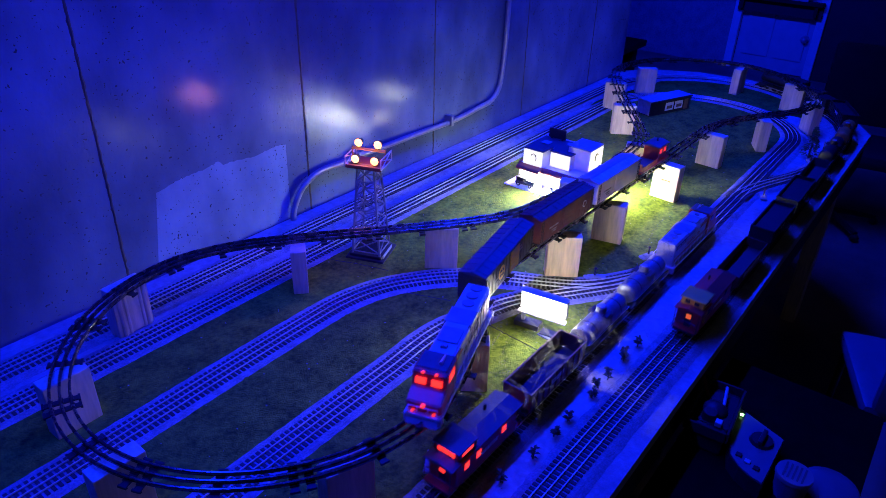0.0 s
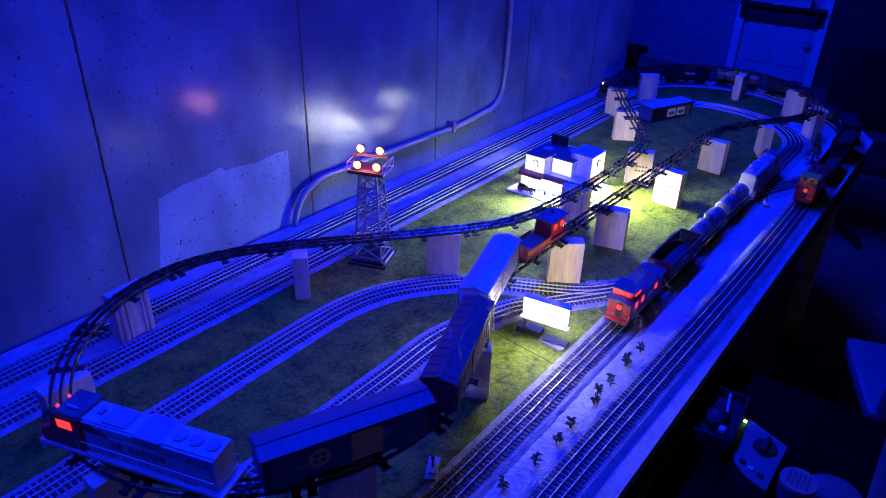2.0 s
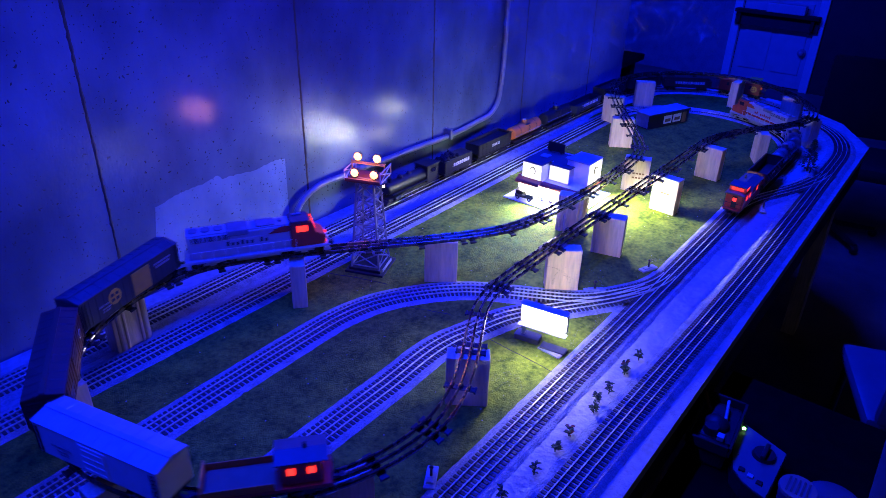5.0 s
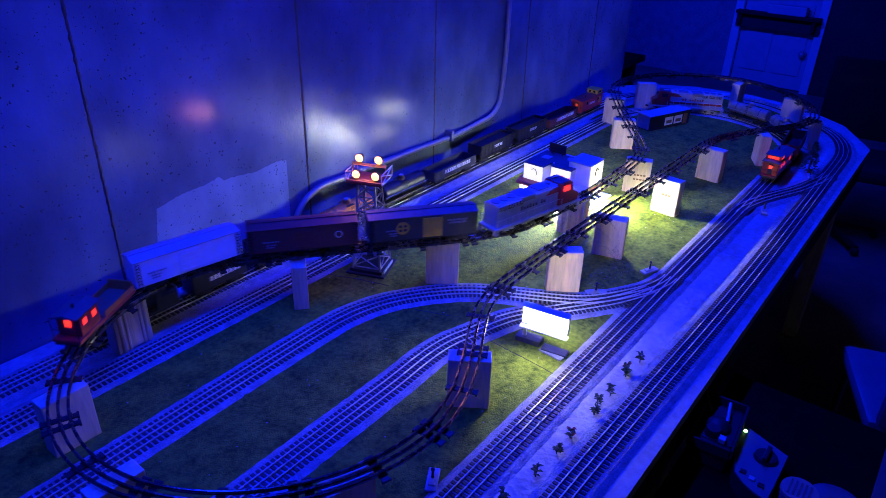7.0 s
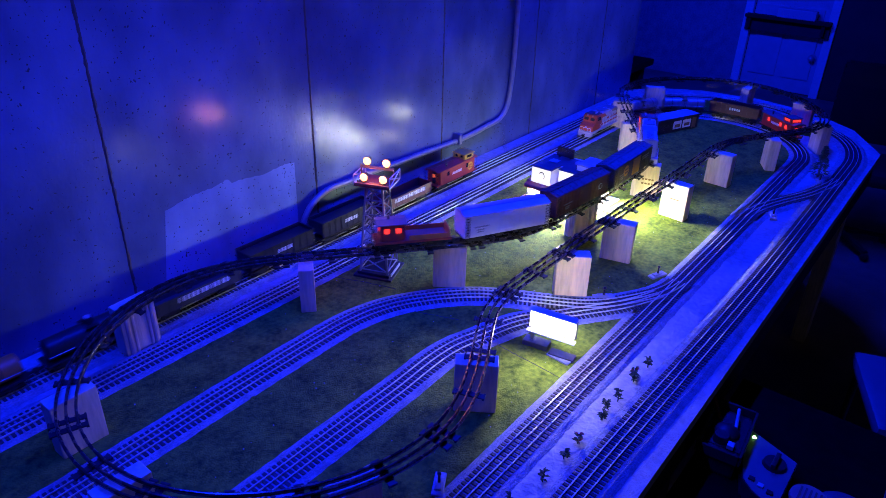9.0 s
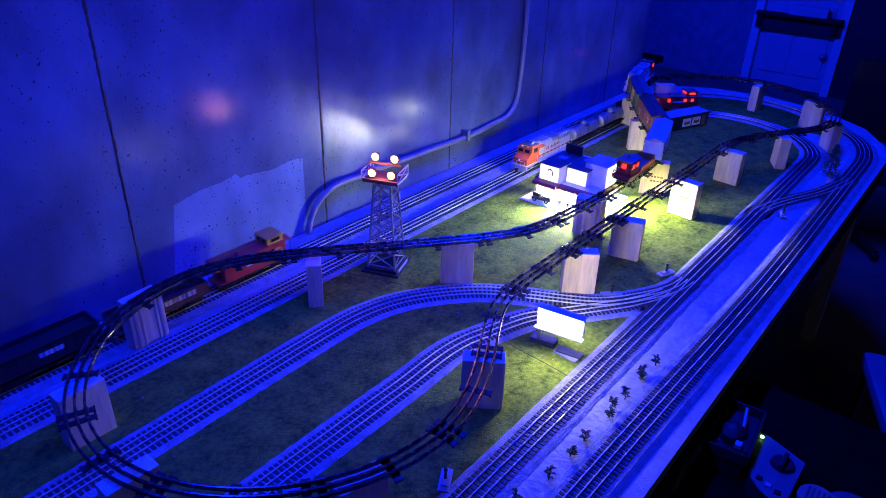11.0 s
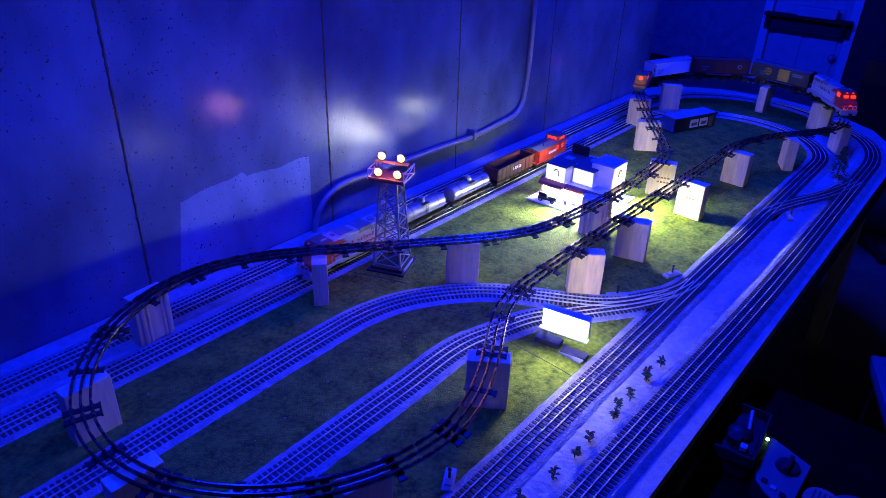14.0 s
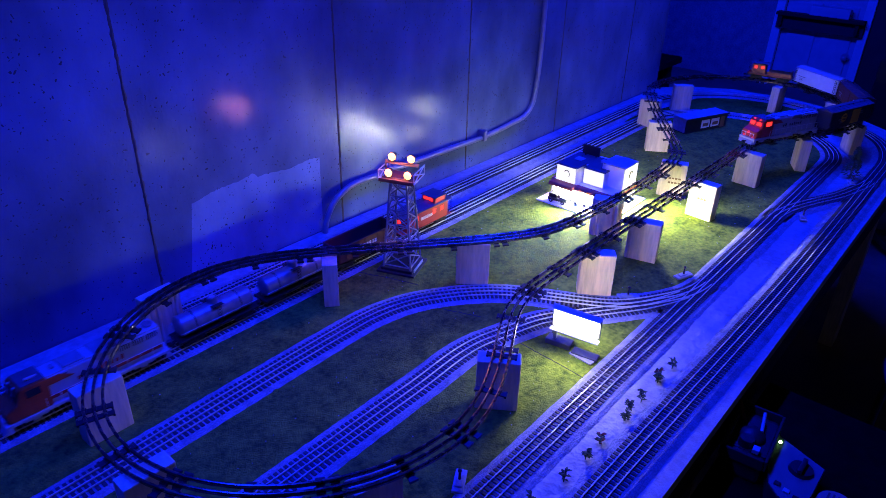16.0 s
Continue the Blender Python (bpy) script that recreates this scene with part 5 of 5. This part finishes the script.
def tank_car(label, group, length=0.215, body="tanked"):
    c = car_base("tank_car", label, length, group, 0.04)
    L = length / 2 - 0.008
    bm = B()
    cyl(bm, (-L + 0.008, 0, 0.049), (L - 0.008, 0, 0.049), 0.0255, seg=24)
    ball(bm, (-L + 0.008, 0, 0.049), 0.0255, 0.32, 1, 1, 24), ball(bm, (L - 0.008, 0, 0.049), 0.0255, 0.32, 1, 1, 24)
    t = part("tank", bm, M[body], c, smooth=True)
    d = part("dome", cyl(B(), (0, 0, 0.071), (0, 0, 0.086), 0.0125, 0.0115, 18), M[body], c, smooth=True)
    part("dome_cap", cyl(B(), (0, 0, 0.0862), (0, 0, 0.0885), 0.008, seg=14), M["silver"], d)
    for x in (-0.06, 0.06):
        bm = B()
        bmesh.ops.create_cone(bm, cap_ends=False, segments=24, radius1=0.0262, radius2=0.0262, depth=0.003, matrix=Matrix.Translation((x, 0, 0.049)) @ Matrix.Rotation(math.pi / 2, 4, "Y"))
        box(bm, x - 0.004, x + 0.004, -0.014, 0.014, 0.0228, 0.028)
        part("tank_band", bm, M["blackmetal"], t)
    bm = B()
    for s in (-1, 1):
        cyl(bm, (-L, s * 0.0285, 0.044), (L, s * 0.0285, 0.044), 0.0008, seg=5)
        for k in range(6):
            x = -L + 2 * L * k / 5
            cyl(bm, (x, s * 0.0285, 0.044), (x, s * 0.0250, 0.044), 0.0008, seg=5)
    part("handrail", bm, M["silver"], c)
    bm = B()
    box(bm, -0.016, 0.016, -0.024, 0.024, 0.0705, 0.0715)
    part("dome_platform", bm, M["blackmetal"], c)
    for s in (-1, 1):
        part("ladder", ladder(0.0, s * 0.0282, 0.026, 0.071), M["blackmetal"], c)
    return c


def hopper(label, group, body, length=0.225, load=False):
    c = car_base("hopper_car", label, length, group, 0.038)
    L, w = length / 2, 0.031
    bm = B()
    for s in (-1, 1):
        y0, y1 = sorted((s * w, s * (w - 0.002)))
        box(bm, -L, L, y0, y1, 0.030, 0.076)
        x0, x1 = sorted((s * L, s * (L - 0.002)))
        box(bm, x0, x1, -w + 0.002, w - 0.002, 0.040, 0.076)
    sh = part("body", bm, M[body], c)
    bm = B()
    for s in (-1, 1):
        for i in range(10):
            x = -L + 0.004 + (2 * L - 0.008) * i / 9
            y0, y1 = sorted((s * w, s * (w + 0.002)))
            box(bm, x - 0.0014, x + 0.0014, y0, y1, 0.030, 0.0755)
        y0, y1 = sorted((s * (w - 0.001), s * (w + 0.0025)))
        box(bm, -L, L, y0, y1, 0.0762, 0.0785)
        x0, x1 = sorted((s * (L + 0.0005), s * (L - 0.003)))
        box(bm, x0, x1, -w + 0.0012, w - 0.0012, 0.0762, 0.0785)
    part("ribs", bm, M[body], sh)
    bm = B()
    for k in (-0.055, 0.0, 0.055):
        prism_x(bm, [(k - 0.026, 0.034), (k + 0.026, 0.034), (k + 0.008, 0.010), (k - 0.008, 0.010)], 0.022)
    part("hopper_bottom", bm, M["black"], c)
    part("slope_floor", box(B(), -L + 0.0025, L - 0.0025, -w + 0.0025, w - 0.0025, 0.034 if not load else 0.060, 0.040 if not load else 0.068, 0.001), M["black"], c)
    for s in (-1, 1):
        bars(c, -0.03, 0.050, 5, 0.007, s, M["white"], w + 0.0004)
    return c


def gondola(label, group, body, length=0.245):
    c = car_base("gondola_car", label, length, group, 0.04)
    L, w = length / 2, 0.031
    bm = B()
    box(bm, -L, L, -w, w, 0.0228, 0.026)
    for s in (-1, 1):
        y0, y1 = sorted((s * w, s * (w - 0.002)))
        box(bm, -L, L, y0, y1, 0.0262, 0.056)
        x0, x1 = sorted((s * L, s * (L - 0.002)))
        box(bm, x0, x1, -w + 0.0022, w - 0.0022, 0.0262, 0.056)
        for i in range(9):
            x = -L + 0.006 + (2 * L - 0.012) * i / 8
            y0, y1 = sorted((s * w, s * (w + 0.0016)))
            box(bm, x - 0.0012, x + 0.0012, y0, y1, 0.025, 0.055)
    part("body", bm, M[body], c)
    for s in (-1, 1):
        bars(c, -0.085, 0.037, 12, 0.0085, s, M["white"], w + 0.0004)
    return c


def steam_engine(group):
    L = 0.135
    c = thing("steam_locomotive", "black steam locomotive with a glowing headlight", "locomotive", group=group)
    part("frame", box(B(), -L, L - 0.01, -0.022, 0.022, 0.016, 0.024, 0.001), M["black"], c)
    part("boiler", cyl(B(), (-0.07, 0, 0.052), (0.115, 0, 0.052), 0.0235, 0.021, 24), M["black"], c, smooth=True)
    part("smokebox_front", cyl(B(), (0.1152, 0, 0.052), (0.119, 0, 0.052), 0.0195, 0.017, 24), M["blackmetal"], c)
    part("smokestack", cyl(B(), (0.098, 0, 0.070), (0.098, 0, 0.088), 0.0065, 0.0078, 16), M["black"], c)
    part("steam_dome", ball(B(), (0.045, 0, 0.073), 0.0105, 1, 1, 1.1, 16), M["black"], c, smooth=True)
    part("sand_dome", ball(B(), (0.0, 0, 0.073), 0.0095, 1, 1, 1.0, 16), M["black"], c, smooth=True)
    cab = part("cab", box(B(), -0.128, -0.068, -0.029, 0.029, 0.0243, 0.083, 0.002), M["black"], c)
    part("cab_roof", box(B(), -0.132, -0.064, -0.032, 0.032, 0.0833, 0.087, 0.001), M["black"], cab)
    for s in (-1, 1):
        y0, y1 = sorted((s * 0.0291, s * 0.0297))
        part("cab_window", box(B(), -0.115, -0.085, y0, y1, 0.058, 0.073), M["glass"], cab)
        for x in (-0.05, -0.012, 0.026):
            w = part("driving_wheel", cyl(B(), (x, s * 0.0145, 0.0165), (x, s * 0.0185, 0.0165), 0.0165, seg=24), M["blackmetal"], c)
            part("wheel_hub", cyl(B(), (x, s * 0.0187, 0.0165), (x, s * 0.0195, 0.0165), 0.005, seg=10), M["silver"], w)
        part("side_rod", box(B(), -0.054, 0.085, min(s * 0.0198, s * 0.0212), max(s * 0.0198, s * 0.0212), 0.013, 0.0165), M["silver"], c)
        part("cylinder", cyl(B(), (0.07, s * 0.0235, 0.019), (0.10, s * 0.0235, 0.019), 0.008, seg=14), M["black"], c)
        part("running_board", box(B(), -0.066, 0.11, min(s * 0.018, s * 0.029), max(s * 0.018, s * 0.029), 0.0345, 0.036), M["black"], c)
    bogie(c, 0.092)
    part("headlight", cyl(B(), (0.119, 0, 0.066), (0.126, 0, 0.066), 0.0055, seg=14), M["black"], c)
    part("headlight_lens", ball(B(), (0.1265, 0, 0.066), 0.0045, 0.4), M["headlit"], c, "glowing headlight", True)
    part("cowcatcher", prism_x(B(), [(0.118, 0.004), (0.145, 0.004), (0.126, 0.02), (0.118, 0.02)], 0.024), M["black"], c)
    return c


def tender(group):
    c = car_base("coal_tender", "black coal tender behind the steam engine", 0.17, group, 0.038)
    sh = part("body", box(B(), -0.082, 0.082, -0.028, 0.028, 0.0228, 0.068, 0.002), M["black"], c)
    bm = B()
    for i in range(60):
        ball(bm, (random.uniform(0.0, 0.075), random.uniform(-0.022, 0.022), 0.068 + random.uniform(0, 0.008)), random.uniform(0.004, 0.008), seg=6)
    tagged(part("coal", bm, M["dark"], c), kind="stuff")
    for s in (-1, 1):
        bars(c, -0.06, 0.04, 8, 0.008, s, M["white"], 0.0285)
    return c


# ---- the trains, front first ----
def build_trains():
    a = [diesel("silver and red diesel locomotive with red-lit cab", "elevated train"),
         boxcar("dark boxcar with a yellow door and round emblem", "darkgreen", "darkroof", "yellow", length=0.285, emblem=(0.056, "yellow", 0.0175), door_at=0.022),
         boxcar("brown-red boxcar with a white round emblem", "maroon", "maroon", "maroon", length=0.268, emblem=(-0.085, "white", 0.0095)),
         boxcar("white refrigerator car with ribbed ends", "white", "silver", "white", ribs=False, length=0.255), work_caboose("elevated train")]
    b = [diesel("silver and red diesel locomotive with orange-red nose", "inner train", "orangered", False), tank_car("silver tank car with a dome and rails", "inner train"), tank_car("silver tank car with a dome and rails", "inner train"),
         hopper("dark red ribbed hopper car, empty", "inner train", "darkred"), caboose("red caboose with red-lit cupola windows", "inner train", "red", "red")]
    c = [steam_engine("outer train"), tender("outer train"), hopper("black ribbed hopper car", "outer train", "black", load=True), tank_car("orange tank car with a dome and black bands", "outer train", 0.225, "orange"), tank_car("glossy black tank car with a dome", "outer train", 0.225, "black"),
         gondola("dark gondola car with pale lettering", "outer train", "darkgreen"), hopper("black ribbed hopper car", "outer train", "black", load=True), hopper("black ribbed hopper car", "outer train", "black", load=True),
         gondola("red gondola car with white lettering", "outer train", "darkred"), caboose("red caboose with a yellow cupola", "outer train", "red", "yellow", lit=False, length=0.235, cup_at=-0.068)]
    return a, b, c


GAP = dict(A=0.027, B=0.027, C=0.033)
LENGTHS = dict(A=[0.350, 0.285, 0.268, 0.255, 0.20], B=[0.350, 0.208, 0.208, 0.225, 0.225], C=[0.27, 0.17, 0.225, 0.225, 0.225, 0.245, 0.225, 0.225, 0.245, 0.235])
# seconds and the length along the line of the last car's end
TIMES = dict(
    A=[(0, .405), (1.5, .895), (3.5, 1.50), (7, 2.78), (9, 3.58), (11.5, 4.65), (12.5, 5.05), (14, 5.60), (15, 5.97), (16, 6.33)],
    B=[(0, 1.66), (1.5, 2.17), (2.5, 2.51), (3.5, 2.86), (7, 3.62), (9, 4.215), (12.5, 5.275), (14.5, 6.05), (16, 6.63)],
    C=[(0, 2.39), (1, 2.88), (2, 3.39), (3, 3.90), (4, 4.43), (7, 5.99), (8, 6.55), (9, 7.09), (11.3, 8.15), (12.5, 8.755), (16, 10.40)])


def spline(rows, t):
    """A smooth rise through (seconds, length) rows."""
    xs, ys = [r[0] for r in rows], [r[1] for r in rows]
    n = len(xs)
    d = [(ys[i + 1] - ys[i]) / (xs[i + 1] - xs[i]) for i in range(n - 1)]
    g = [d[0]] + [(d[i - 1] * (xs[i + 1] - xs[i]) + d[i] * (xs[i] - xs[i - 1])) / (xs[i + 1] - xs[i - 1]) for i in range(1, n - 1)] + [d[-1]]
    i = max(0, min(n - 2, sum(1 for x in xs if x <= t) - 1))
    h = xs[i + 1] - xs[i]
    u = (t - xs[i]) / h
    return (2*u**3 - 3*u**2 + 1) * ys[i] + (u**3 - 2*u**2 + u) * h * g[i] + (-2*u**3 + 3*u**2) * ys[i + 1] + (u**3 - u**2) * h * g[i + 1]


def car_pose(line, s, half, z):
    p, q = line.at(s - half), line.at(s + half)
    m = (p + q) / 2
    return Matrix.Translation((m.x, m.y, z)) @ Matrix.Rotation(math.atan2(q.y - p.y, q.x - p.x), 4, "Z")


def motions():
    steps = [round(0.2 * k, 2) for k in range(81)]
    for key, line, z, cars in (("A", E_LINE, HIGH_TOP, TRAIN_A), ("B", B_LINE, RAIL_TOP, TRAIN_B), ("C", C_LINE, RAIL_TOP, TRAIN_C)):
        off = 0.0
        for car, length in reversed(list(zip(cars, LENGTHS[key]))):
            mid = off + length / 2
            off += length + GAP[key]
            half = 0.125 if length > 0.3 else length / 2 - 0.042
            rows = [(t, car_pose(line, spline(TIMES[key], t) + mid, half, z)) for t in steps]
            walk(car, rows)
            for owner, truck, x in TRUCKS:
                if owner is car:
                    turn = []
                    for t, m in rows:
                        w = line.way(spline(TIMES[key], t) + mid + x)
                        f = m.to_3x3() @ Vector((1, 0, 0))
                        a = math.atan2(f.x * w.y - f.y * w.x, f.x * w.x + f.y * w.y)
                        turn.append((t, Matrix.Translation((x, 0, 0)) @ Matrix.Rotation(a, 4, "Z")))
                    walk(truck, turn)
    # the smoke drifts and rises slowly
    for wisp, x, y, z, i in SMOKE:
        v = 0.006 + 0.003 * (i % 4)
        rise = (lambda t: 0.004 * t + 0.00007 * t ** 4) if i % 5 == 0 else (lambda t: 0.01 * t + 0.004 * t ** 2 + 0.004 * t ** 3)
        rows = [(t, pose(x + v * t, y - 0.3 * v * t, min(1.3, z + rise(t)), 0, 0, 30 * i + 6 * t)) for t in (0, 1, 2, 3, 4, 5, 6, 7, 8, 9.5, 11, 13, 16)]
        walk(wisp, rows)


room()
wall_shelf()
wall_conduit()
table()
mats()
mat_seams()
mat_litter()
TRAIN_A, TRAIN_B, TRAIN_C = build_trains()
piers()
light_tower()
billboard()
restaurant()
toy_jeep()
station_box()
plants()
far_bush()
for spot in ((.721, .557, 30), (1.72, .565, -20), (1.513, .629, -45), (2.365, .43, 20), (2.81, .385, 20)):
    switch_stand(*spot)
control_corner()
smoke()
high_track()
TIE = tie_mesh()
ground_track(B_LINE, "ballasted inner loop of three-rail model track", near=(1.7, 5.9))
ground_track(C_LINE, "ballasted outer loop of three-rail model track", near=(1.8, 6.0))
ground_track(S1_LINE, "ballasted siding of three-rail track curving inside the loop", near=(0.0, 2.4))
ground_track(S2_LINE, "ballasted siding of three-rail track running inside the loop", near=(0.0, 2.4))
ground_track(X_LINE, "ballasted crossover joining the two loops", near=(0, 1))

motions()
